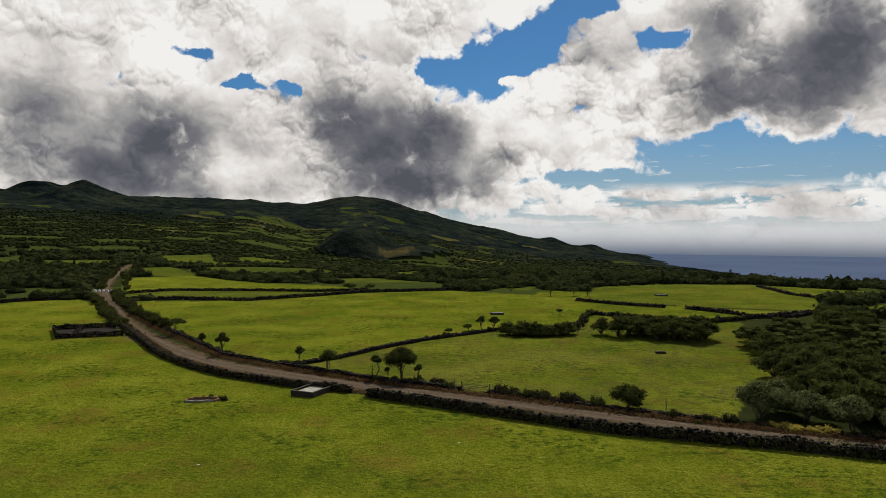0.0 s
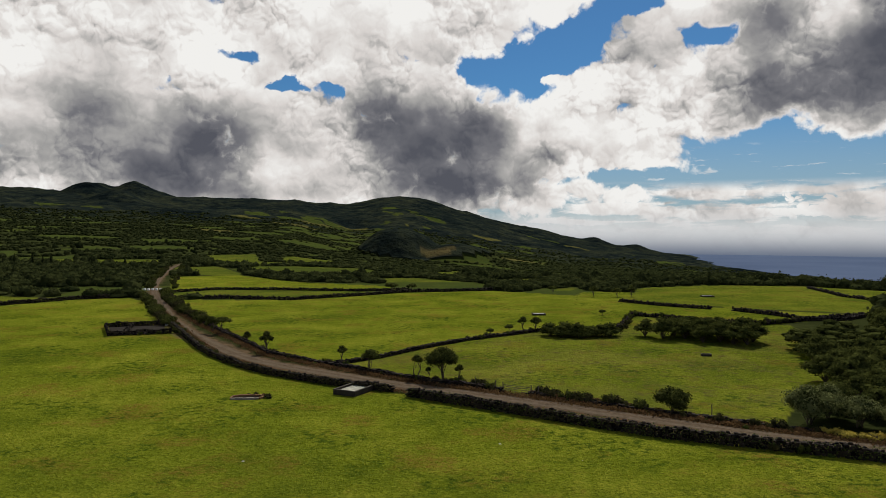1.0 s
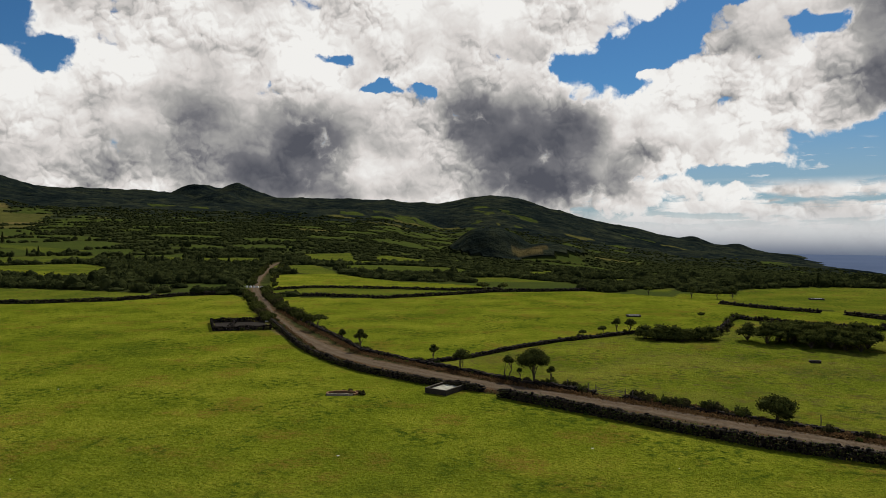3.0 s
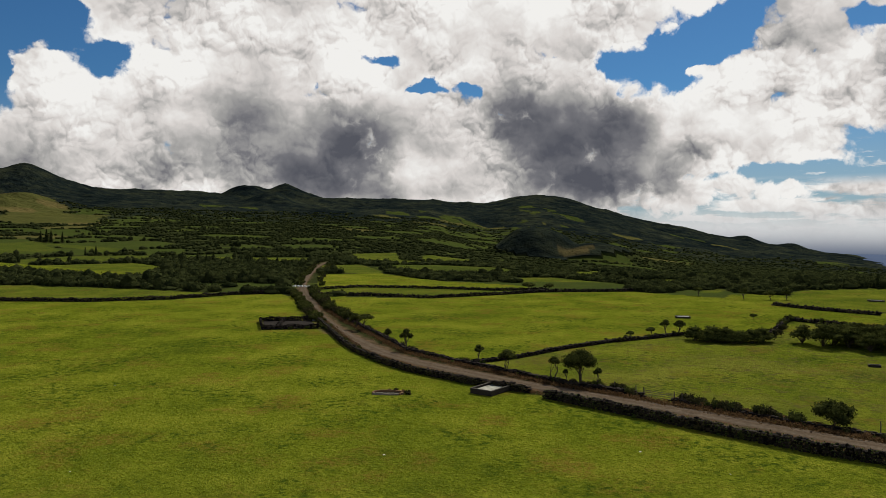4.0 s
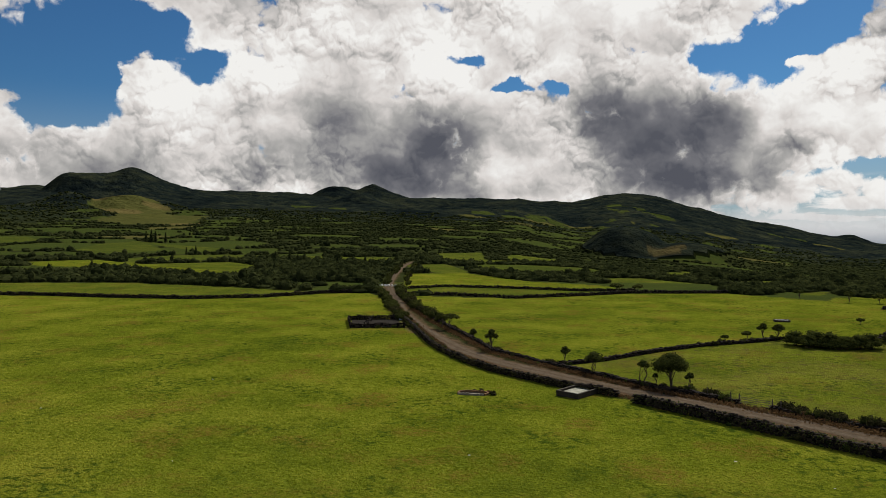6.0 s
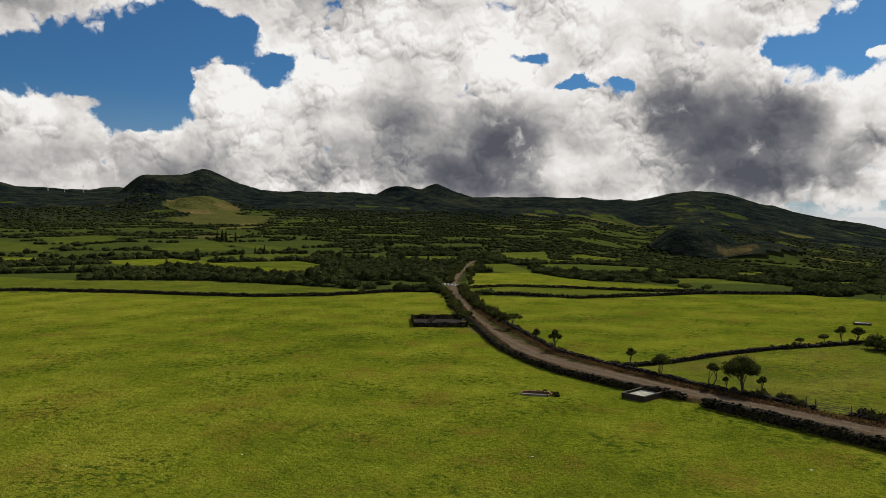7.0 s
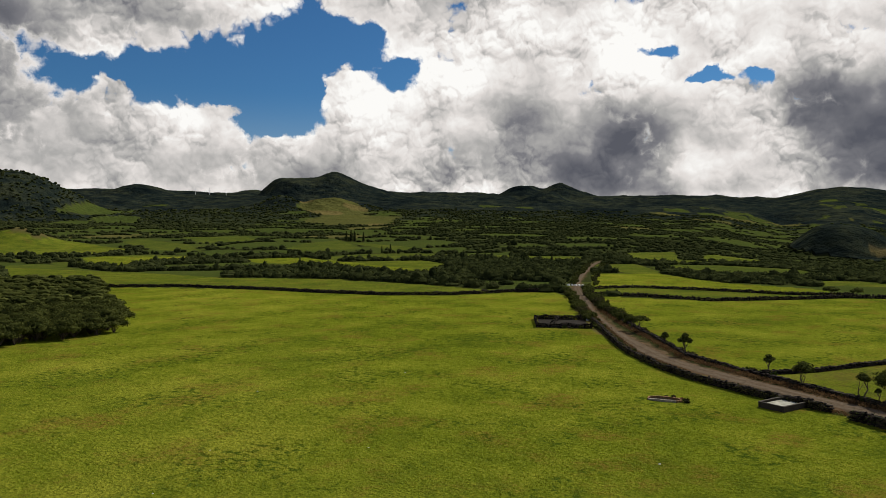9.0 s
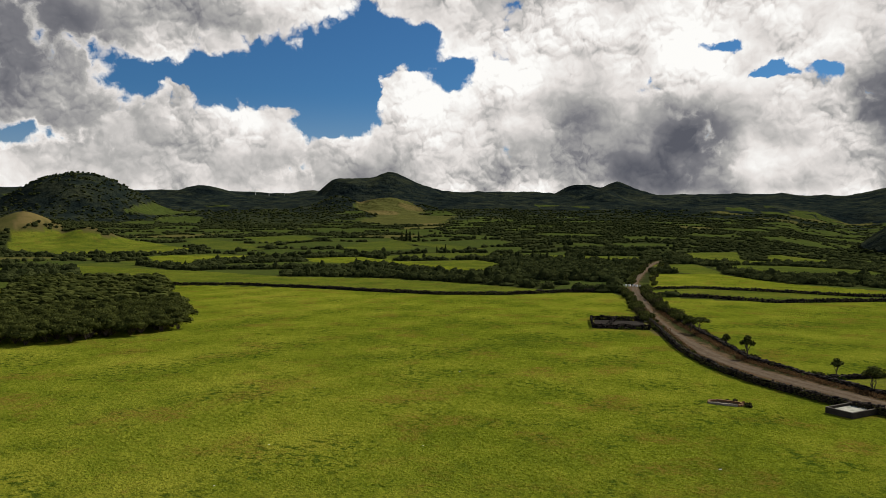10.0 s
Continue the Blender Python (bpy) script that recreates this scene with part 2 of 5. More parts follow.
def ground_material():
    """Pasture, dry grass, bare soil and wooded slopes by the land-cover marks of the ground, two of which paint in
    cloud shade.
    """
    m, k, b = material("pasture_and_scrub", 1.0, spec=0.0)
    at = k.add("ShaderNodeNewGeometry").outputs["Position"]
    def mark(name):
        return k.add("ShaderNodeAttribute", attribute_name=name).outputs["Fac"]
    big, mid, small, tiny = k.noise(at, 0.012, 3), k.noise(at, 0.07, 4, 0.6), k.noise(at, 0.55, 4, 0.65), k.noise(at, 3.2, 5, 0.72)
    blot = k.noise(at, 1.5, 4, 0.7)
    g = k.math("ADD", k.math("MULTIPLY", big, 0.30), k.math("ADD", k.math("MULTIPLY", mid, 0.46), k.math("ADD", k.math("MULTIPLY", small, 0.24), k.math("MULTIPLY", blot, 0.24))))
    grass = k.ramp(g, (0.47, (0.048, 0.070, 0.006)), (0.60, (0.120, 0.144, 0.010)), (0.73, (0.215, 0.218, 0.021)))
    blade = k.noise(k.vec("MULTIPLY", at, (1.0, 1.6, 1.0)), 1.5, 6, 0.74)
    grass = k.mix(k.math("MULTIPLY", k.step(blade, 0.50, 0.64), 0.55), grass, (0.203, 0.222, 0.024))
    grass = k.mix(k.math("MULTIPLY", k.step(tiny, 0.48, 0.62), 0.72), grass, (0.050, 0.070, 0.006))
    # worn rusty patches and darker green weeds
    worn = k.math("MULTIPLY", k.step(k.noise(at, 0.10, 5, 0.65), 0.50, 0.66), k.step(blot, 0.36, 0.60))
    grass = k.mix(k.math("MULTIPLY", worn, 0.80), grass, (0.150, 0.098, 0.018))
    weeds = k.math("MULTIPLY", k.step(k.noise(at, 0.075, 4, 0.6), 0.46, 0.60), k.step(k.noise(at, 0.9, 5, 0.7), 0.48, 0.60))
    grass = k.mix(k.math("MULTIPLY", weeds, 0.85), grass, (0.026, 0.052, 0.006))
    tussock = k.math("MULTIPLY", k.step(k.noise(at, 0.5, 5, 0.7), 0.52, 0.64), mark("rough"))
    grass = k.mix(k.math("MULTIPLY", tussock, 0.7), grass, (0.085, 0.066, 0.022))
    # pasture mixed darker by its mark, which puts cloud shade into the colour
    shade_tone = mark("shade_tone")
    grass = k.mix(shade_tone, grass, k.mix(0.86, grass, (0.034, 0.049, 0.014)))
    far_n = k.noise(at, 0.02, 5, 0.7)
    wood = k.ramp(k.math("ADD", k.math("MULTIPLY", far_n, 0.7), k.math("MULTIPLY", small, 0.3)), (0.35, (0.016, 0.022, 0.007)), (0.7, (0.048, 0.055, 0.017)))
    # far heath; its dark bluish colour also carries cloud shade and some haze
    shaded_heath = k.ramp(k.math("ADD", k.math("MULTIPLY", far_n, 0.6), k.math("MULTIPLY", k.noise(at, 0.0045, 5, 0.65), 0.5)), (0.42, (0.004, 0.007, 0.008)), (0.53, (0.011, 0.016, 0.014)), (0.68, (0.034, 0.039, 0.022)))
    wood = k.mix(mark("shaded_upland"), wood, shaded_heath)
    dry = k.ramp(mid, (0.3, (0.105, 0.085, 0.028)), (0.7, (0.155, 0.115, 0.045)))
    soil = k.ramp(k.math("ADD", k.math("MULTIPLY", small, 0.6), k.math("MULTIPLY", tiny, 0.4)), (0.3, (0.055, 0.036, 0.021)), (0.7, (0.165, 0.112, 0.064)))
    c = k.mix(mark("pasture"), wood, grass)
    c = k.mix(mark("dry"), c, dry)
    c = k.mix(k.math("MULTIPLY", mark("soil"), k.step(small, 0.3, 0.55)), c, soil)
    k.put(b.inputs["Base Color"], c)
    folds = k.noise(at, 0.0065, 7, 0.6)
    h = k.math("ADD", k.math("MULTIPLY", small, 0.40), k.math("ADD", k.math("MULTIPLY", blade, 0.20), k.math("MULTIPLY", tiny, 0.16)))
    h = k.math("MULTIPLY_ADD", k.math("MULTIPLY", folds, mark("shaded_upland")), 55.0, h)
    bump(k, b, h, 1.0, 1.0)
    return m


def sea_material():
    m, k, b = material("open_sea", 1.0, spec=0.0)
    at = k.add("ShaderNodeNewGeometry").outputs["Position"]
    swell = k.noise(k.vec("MULTIPLY", at, (0.6, 1.4, 1)), 0.02, 5, 0.6)
    k.put(b.inputs["Base Color"], k.ramp(k.noise(at, 0.0016, 3), (0.3, (0.076, 0.104, 0.172)), (0.7, (0.096, 0.128, 0.202))))
    bump(k, b, swell, 0.35, 4.0)
    return m


def road_material():
    """Packed earth: pale wheel tracks, a darker weedy middle and rusty edges."""
    m, k, b = material("packed_dirt_road", 1.0, spec=0.0)
    at = k.add("ShaderNodeNewGeometry").outputs["Position"]
    across = k.math("ABSOLUTE", k.add("ShaderNodeAttribute", attribute_name="across").outputs["Fac"])
    wander = k.math("MULTIPLY", k.math("SUBTRACT", k.noise(at, 0.25, 4, 0.6), 0.5), 1.1)
    off = k.math("ABSOLUTE", k.math("SUBTRACT", k.math("ADD", across, wander), 0.85))
    track = k.math("MULTIPLY", k.step(off, 0.75, 0.15), k.step(k.noise(at, 0.5, 4, 0.65), 0.30, 0.55))
    grit = k.noise(at, 2.4, 6, 0.75)
    earth = k.ramp(grit, (0.3, (0.050, 0.036, 0.023)), (0.7, (0.135, 0.100, 0.066)))
    pale = k.ramp(grit, (0.3, (0.080, 0.061, 0.041)), (0.7, (0.156, 0.122, 0.088)))
    c = k.mix(track, earth, pale)
    rusty = k.math("MULTIPLY", k.step(across, 1.35, 1.95), k.step(k.noise(at, 0.8, 4, 0.6), 0.4, 0.6))
    c = k.mix(k.math("MULTIPLY", rusty, 0.8), c, (0.115, 0.062, 0.028))
    k.put(b.inputs["Base Color"], c)
    bump(k, b, grit, 0.8, 0.10)
    return m


def water_material():
    m, k, b = material("still_water", 0.5, spec=0.02)
    at = k.add("ShaderNodeNewGeometry").outputs["Position"]
    k.put(b.inputs["Base Color"], k.ramp(k.noise(at, 1.2, 4), (0.35, (0.24, 0.235, 0.18)), (0.65, (0.44, 0.43, 0.35))))
    bump(k, b, k.noise(at, 6.0, 3), 0.1, 0.01)
    return m


MAT_GROUND, MAT_SEA, MAT_WATER = ground_material(), sea_material(), water_material()
MAT_ROAD = road_material()
MAT_STONE = two_tone("black_basalt", (0.006, 0.005, 0.005), (0.042, 0.033, 0.025), 0.8, 0.9, 0.05, random_amount=0.4)
MAT_CONCRETE = two_tone("weathered_concrete", (0.014, 0.012, 0.010), (0.052, 0.044, 0.034), 0.9, 0.9, 0.02)
# lighter than the walls, to paint the light on their top edges
MAT_LIT_RIM = two_tone("lit_edge_cement", (0.025, 0.022, 0.018), (0.10, 0.088, 0.070), 0.9, 0.9, 0.01)
MAT_PALE = two_tone("pale_concrete", (0.42, 0.42, 0.39), (0.66, 0.66, 0.62), 0.7, 0.8, 0.01)
MAT_BARK = two_tone("grey_brown_bark", (0.035, 0.027, 0.02), (0.115, 0.092, 0.07), 2.0, 0.95, 0.03)
MAT_LEAF = foliage("dark_evergreen_leaves", (0.020, 0.027, 0.007), (0.105, 0.116, 0.030))
MAT_LEAF_FAR = foliage("distant_evergreen_leaves", (0.016, 0.023, 0.008), (0.068, 0.078, 0.026), 0.45)
MAT_EDGE = foliage("grey_green_leaves", (0.030, 0.040, 0.012), (0.210, 0.225, 0.085), 0.6)
MAT_BRUSH = foliage("roadside_brush", (0.022, 0.026, 0.010), (0.095, 0.085, 0.035), 0.6)
MAT_WEED = foliage("green_weeds", (0.035, 0.055, 0.012), (0.10, 0.13, 0.03), 0.6)
MAT_FLOWER = foliage("yellow_flowers", (0.25, 0.20, 0.03), (0.5, 0.40, 0.08), 0.7)
MAT_WOOD = two_tone("weathered_wood", (0.06, 0.05, 0.04), (0.17, 0.14, 0.11), 3.0, 0.9, 0.01)
MAT_WHITE = two_tone("white_paint", (0.55, 0.55, 0.53), (0.82, 0.82, 0.80), 2.0, 0.6, 0.004)
MAT_TUFT = foliage("grass_tufts", (0.07, 0.075, 0.008), (0.20, 0.18, 0.026), 0.6)
MAT_BLADE = foliage("meadow_blades", (0.085, 0.110, 0.007), (0.25, 0.25, 0.022), 0.7)
MAT_DEAD = foliage("dead_bracken", (0.065, 0.038, 0.017), (0.175, 0.105, 0.048), 0.5)


# ---- the lie of the land ----
EYE, RIDGE, SEA = 22.0, 4300.0, -130.0


def lattice(x, y, seed=0):
    """Smooth value noise in the plane, about -1 to 1."""
    xi, yi = np.floor(x).astype(np.int64), np.floor(y).astype(np.int64)
    fx, fy = x - xi, y - yi
    fx, fy = fx * fx * (3 - 2 * fx), fy * fy * (3 - 2 * fy)

    def h(a, b):
        n = (a * 374761393 + b * 668265263 + seed * 974634541) & 0x7FFFFFFF
        n = ((n ^ (n >> 13)) * 1274126177) & 0x7FFFFFFF
        return ((n ^ (n >> 16)) & 0xFFFF) / 32767.5 - 1
    return (h(xi, yi) * (1 - fx) + h(xi + 1, yi) * fx) * (1 - fy) + (h(xi, yi + 1) * (1 - fx) + h(xi + 1, yi + 1) * fx) * fy


def fbm(x, y, octaves=4, seed=0, gain=0.5):
    total, amp = 0 * x, 1.0
    for i in range(octaves):
        total = total + amp * lattice(x * 2 ** i, y * 2 ** i, seed + i)
        amp *= gain
    return total


# the far skyline: bearing in degrees from the first view, and rise per metre of distance
SKYLINE_AZ = (-180, -85, -62, -50, -36, -24, -15, -10.4, -8.9, -7.3, -5.4, -3.8, 0.7, 7.4, 14, 20, 24.4, 27, 40, 90, 180)
SKYLINE = (.02, .062, .053, .054, .053, .044, .041, .035, .044, .0492, .047, .040, .0165, -.013, -.0285, -.046, -.060, -.09, -.2, -.2, .02)


def skyline(az):
    return sum(np.interp(az + s, SKYLINE_AZ, SKYLINE) for s in (-0.8, 0.0, 0.8)) / 3


def slope_height(az, d):
    edge = np.interp(az, (-40, -12, 4, 40), (470, 430, 335, 320))
    first, last = -EYE / edge, skyline(az)
    s = np.log(np.maximum(d, edge) / edge) / np.log(RIDGE / edge)
    bend = np.interp(az, (-24, -15, -10, -5, 40), (1.0, 1.25, 1.9, 2.2, 2.4))
    rise = first + (last - first) * np.minimum(s, 1) ** bend - np.maximum(d - RIDGE, 0) / RIDGE * 0.35
    return np.where(d <= edge, 0.0, EYE + d * rise)


# hills: bearing, distance, rise of the top per metre, half width in degrees, half depth over half width, sharpness
HILLS = [
    (-67.0, 2300, .0770, 4.6, 1.3, 2.6), (-58.8, 3800, .0620, 1.9, 1.5, 2.2), (-44.4, 3500, .0805, 3.4, 1.2, 1.5),
    (-47.6, 3500, .0720, 2.4, 1.6, 4.0), (-44.6, 2500, .0470, 2.5, 1.6, 1.8), (-48.4, 2500, .0470, 2.0, 1.6, 1.8),
    (-29.4, 3900, .0595, 1.8, 1.6, 3.0), (-26.5, 3900, .0620, 2.0, 1.5, 1.5), (-27.6, 3300, .0520, 1.6, 1.6, 1.8),
    (-6.6, 1150, .0030, 3.3, 1.2, 3.4), (-1.8, 1120, -.0180, 3.4, 1.2, 2.8), (-70.5, 1000, .0270, 3.2, 1.3, 1.7),
    (-66.6, 950, .0080, 2.4, 1.3, 1.8), (23.9, 2420, -.0545, 0.5, 1.5, 2.0), (8.6, 4200, -.0098, 0.9, 1.5, 2.0),
    (11.8, 4200, -.0185, 0.9, 1.5, 2.0),
]


def height(x, y):
    """The ground's height at x, y."""
    d = np.maximum(np.hypot(x, y), 1e-3)
    az = np.degrees(np.arctan2(x, y))
    z = slope_height(az, d)
    swell = np.zeros(z.shape)
    for a, dist, rise, wide, deep, sharp in HILLS:
        top = EYE + dist * rise - slope_height(np.array(float(a)), np.array(float(dist)))
        w = radians(wide) * dist
        r = np.hypot((az - a) / wide, (d - dist) / (w * deep))
        swell = (swell ** 5 + np.maximum(top * np.exp(-r ** sharp), 0) ** 5) ** 0.2
    z = z + swell
    far = np.clip((d - 420) / 1500, 0, 1)
    z = z + far * (9 * fbm(x / 420, y / 420, 5, 3) * np.clip(d / 3000, 0.15, 1))
    gully = np.clip((d - 1700) / 900, 0, 1)
    z = z + gully * 12 * (0.45 - np.abs(fbm(x / 170, y / 170, 4, 51)))
    z = z + 0.11 * fbm(x / 45, y / 45, 3, 9) * np.clip(d / 40, 0, 1)
    # the shallow hollow below the road
    z = z - 1.0 * np.exp(-(((x - 42) / 18) ** 2 + ((y - 118) / 20) ** 2))
    return np.maximum(z, SEA - 25)


def ground_z(x, y):
    return float(height(np.array(float(x)), np.array(float(y))))


def inside(poly, x, y):
    hit = np.zeros(x.shape, bool)
    for (x0, y0), (x1, y1) in zip(poly, poly[1:] + poly[:1]):
        cross = (y0 > y) != (y1 > y)
        hit ^= cross & (x < (x1 - x0) * (y - y0) / ((y1 - y0) or 1e-9) + x0)
    return hit


def reach(line, x, y):
    """Distance to a line of points."""
    best = np.full(x.shape, 1e9)
    for (x0, y0), (x1, y1) in zip(line, line[1:]):
        t = np.clip(((x - x0) * (x1 - x0) + (y - y0) * (y1 - y0)) / ((x1 - x0) ** 2 + (y1 - y0) ** 2), 0, 1)
        best = np.minimum(best, np.hypot(x - x0 - t * (x1 - x0), y - y0 - t * (y1 - y0)))
    return best


ROAD = [(62, 62.5), (44.7, 73), (34.7, 77), (29.4, 79.3), (23.8, 82.4), (15, 87), (7, 91.4), (-2, 96), (-12, 101), (-22.5, 108), (-34.5, 115.5), (-43, 123), (-53, 136), (-63, 150), (-79, 175), (-93, 203), (-116, 245), (-135, 287), (-160, 349), (-193, 436), (-208, 490)]
MEADOW = [(66, 56), (44, 69), (31, 74), (19, 78), (5, 86), (-10, 95), (-22, 104), (-45, 125), (-72, 162), (-101, 211), (-115, 227), (-130, 220), (-141, 202), (-161, 189), (-221, 183), (-284, 159), (-330, 140), (-330, -250), (90, -250)]
FAR_MEADOW = [(-98, 222), (-60, 224), (-42, 240), (-29, 255), (3, 266), (45, 234), (64, 212), (100, 193), (66, 172), (54, 176), (39, 190), (29, 159), (12, 158), (-3, 144), (-23, 116), (-38, 124), (-64, 162), (-81, 188)]
LOW_FIELD = [(-23, 116), (-3, 144), (12, 158), (29, 159), (39, 190), (72, 172), (63, 139), (56, 116), (41, 96), (34, 83), (19, 88), (3, 97), (-16, 109)]
STRIP = [(-112, 245), (-100, 229), (-60, 224), (-42, 240), (-29, 255), (-45, 259), (-79, 262), (-100, 261)]
BRIGHT = [(-112, 250), (-149, 335), (-119, 345), (-78, 302), (-41, 285), (-28, 266), (-44, 258), (-79, 262), (-100, 261)]
SMALL_FIELD = [(28, 235), (36, 262), (53, 262), (46, 235)]
SEA_FIELD = [(42, 226), (62, 284), (93, 300), (128, 297), (155, 264), (150, 236), (123, 236), (104, 195), (66, 214)]
WALL_FIELD = [(-284, 161), (-330, 143), (-523, 217), (-376, 225), (-290, 220), (-245, 238), (-195, 236), (-161, 230), (-129, 223), (-141, 204), (-161, 191), (-221, 185)]
LONG_FIELD = [(-475, 360), (-439, 414), (-278, 337), (-221, 305), (-208, 286), (-238, 284), (-321, 333), (-406, 338)]
HEDGED_FIELD = [(-601, 313), (-617, 340), (-542, 377), (-488, 332), (-472, 282), (-449, 262), (-533, 280)]
EAST_FIELD = [(108, 200), (142, 222), (190, 215), (150, 170), (118, 178)]
PLAIN_FIELDS = [
    [(-291, 524), (-243, 524), (-200, 431), (-239, 432)],
    [(-320, 518), (-307, 521), (-275, 467), (-287, 465)],
    [(-258, 656), (-238, 737), (-174, 548), (-200, 524)],
    [(-185, 420), (-168, 440), (-126, 364), (-114, 334), (-160, 359)],
    [(-142, 435), (-101, 374), (-95, 350), (-123, 379)],
    [(-201, 712), (-159, 752), (-126, 572), (-162, 566)],
    [(-48, 331), (-30, 332), (-7, 307), (-45, 307)],
    [(3, 325), (23, 332), (26, 307), (4, 304)],
    [(-30, 460), (-19, 560), (-12, 340), (-21, 341)],
    [(28, 277), (36, 282), (33, 267), (25, 264)],
    [(-371, 512), (-311, 526), (-284, 481), (-335, 471)],
]
SLOPE_FIELDS = [
    [(-873, 506), (-951, 578), (-761, 525), (-636, 453), (-626, 432), (-705, 436)], [(-944, 642), (-923, 745), (-786, 654), (-770, 557)],
    [(-669, 631), (-699, 724), (-516, 568), (-524, 494), (-587, 520)], [(-706, 720), (-571, 660), (-453, 605), (-460, 558)],
    [(-531, 205), (-542, 253), (-405, 223), (-367, 199), (-466, 211)],
]
HILL_FIELDS = [
    [(-1826, 880), (-2080, 1150), (-1990, 1180), (-1839, 984)], [(-2034, 1194), (-2131, 1276), (-1937, 1152), (-1976, 1138)],
    [(-1779, 952), (-1895, 1100), (-1776, 1081), (-1554, 931), (-1584, 854)], [(-1481, 659), (-1697, 836), (-1711, 916), (-1524, 802)],
    [(-1031, 1034), (-827, 957), (-757, 862), (-902, 919)], [(-1118, 960), (-1015, 972), (-953, 899), (-1015, 858)], [(-752, 926), (-661, 898), (-612, 829), (-673, 830)],
]
CRATER_FLANK = [(-1850, 1740), (-1760, 1830), (-1553, 1741), (-1079, 1310), (-1025, 1166), (-1247, 1251), (-1727, 1630)]
HILLSIDE = [(-884, 300), (-886, 324), (-882, 347), (-832, 383), (-880, 450), (-720, 424), (-656, 362), (-718, 262), (-813, 271)]
# each named field with its dark tone, mostly cloud shade put into the colour
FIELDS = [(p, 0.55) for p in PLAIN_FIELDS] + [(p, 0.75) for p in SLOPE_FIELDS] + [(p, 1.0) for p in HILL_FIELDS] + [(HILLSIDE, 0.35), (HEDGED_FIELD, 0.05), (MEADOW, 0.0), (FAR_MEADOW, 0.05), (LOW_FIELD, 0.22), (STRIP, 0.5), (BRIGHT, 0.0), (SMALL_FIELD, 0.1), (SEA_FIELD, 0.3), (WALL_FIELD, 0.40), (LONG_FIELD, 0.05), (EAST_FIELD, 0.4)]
NEAR_PLAN = 330.0


def cells(x, y, size, seed):
    """Irregular fields: the nearest and second nearest of jittered grid points, and the nearest one's own number."""
    u, v = (x * 0.8 + y * 0.6) / size, (-x * 0.6 + y * 0.8) / size * 0.8
    iu, iv = np.floor(u), np.floor(v)
    d1, d2, own = np.full(x.shape, 9.0), np.full(x.shape, 9.0), np.zeros(x.shape)
    for a in (-1, 0, 1):
        for b in (-1, 0, 1):
            cu, cv = iu + a, iv + b
            ju, jv = lattice(cu, cv, seed) * 0.42, lattice(cu, cv, seed + 7) * 0.42
            d = np.hypot(cu + 0.5 + ju - u, cv + 0.5 + jv - v)
            n = lattice(cu, cv, seed + 13) * 0.5 + 0.5
            nearer = d < d1
            d2 = np.where(nearer, d1, np.minimum(d2, d))
            own = np.where(nearer, n, own)
            d1 = np.minimum(d1, d)
    return d1, d2, own


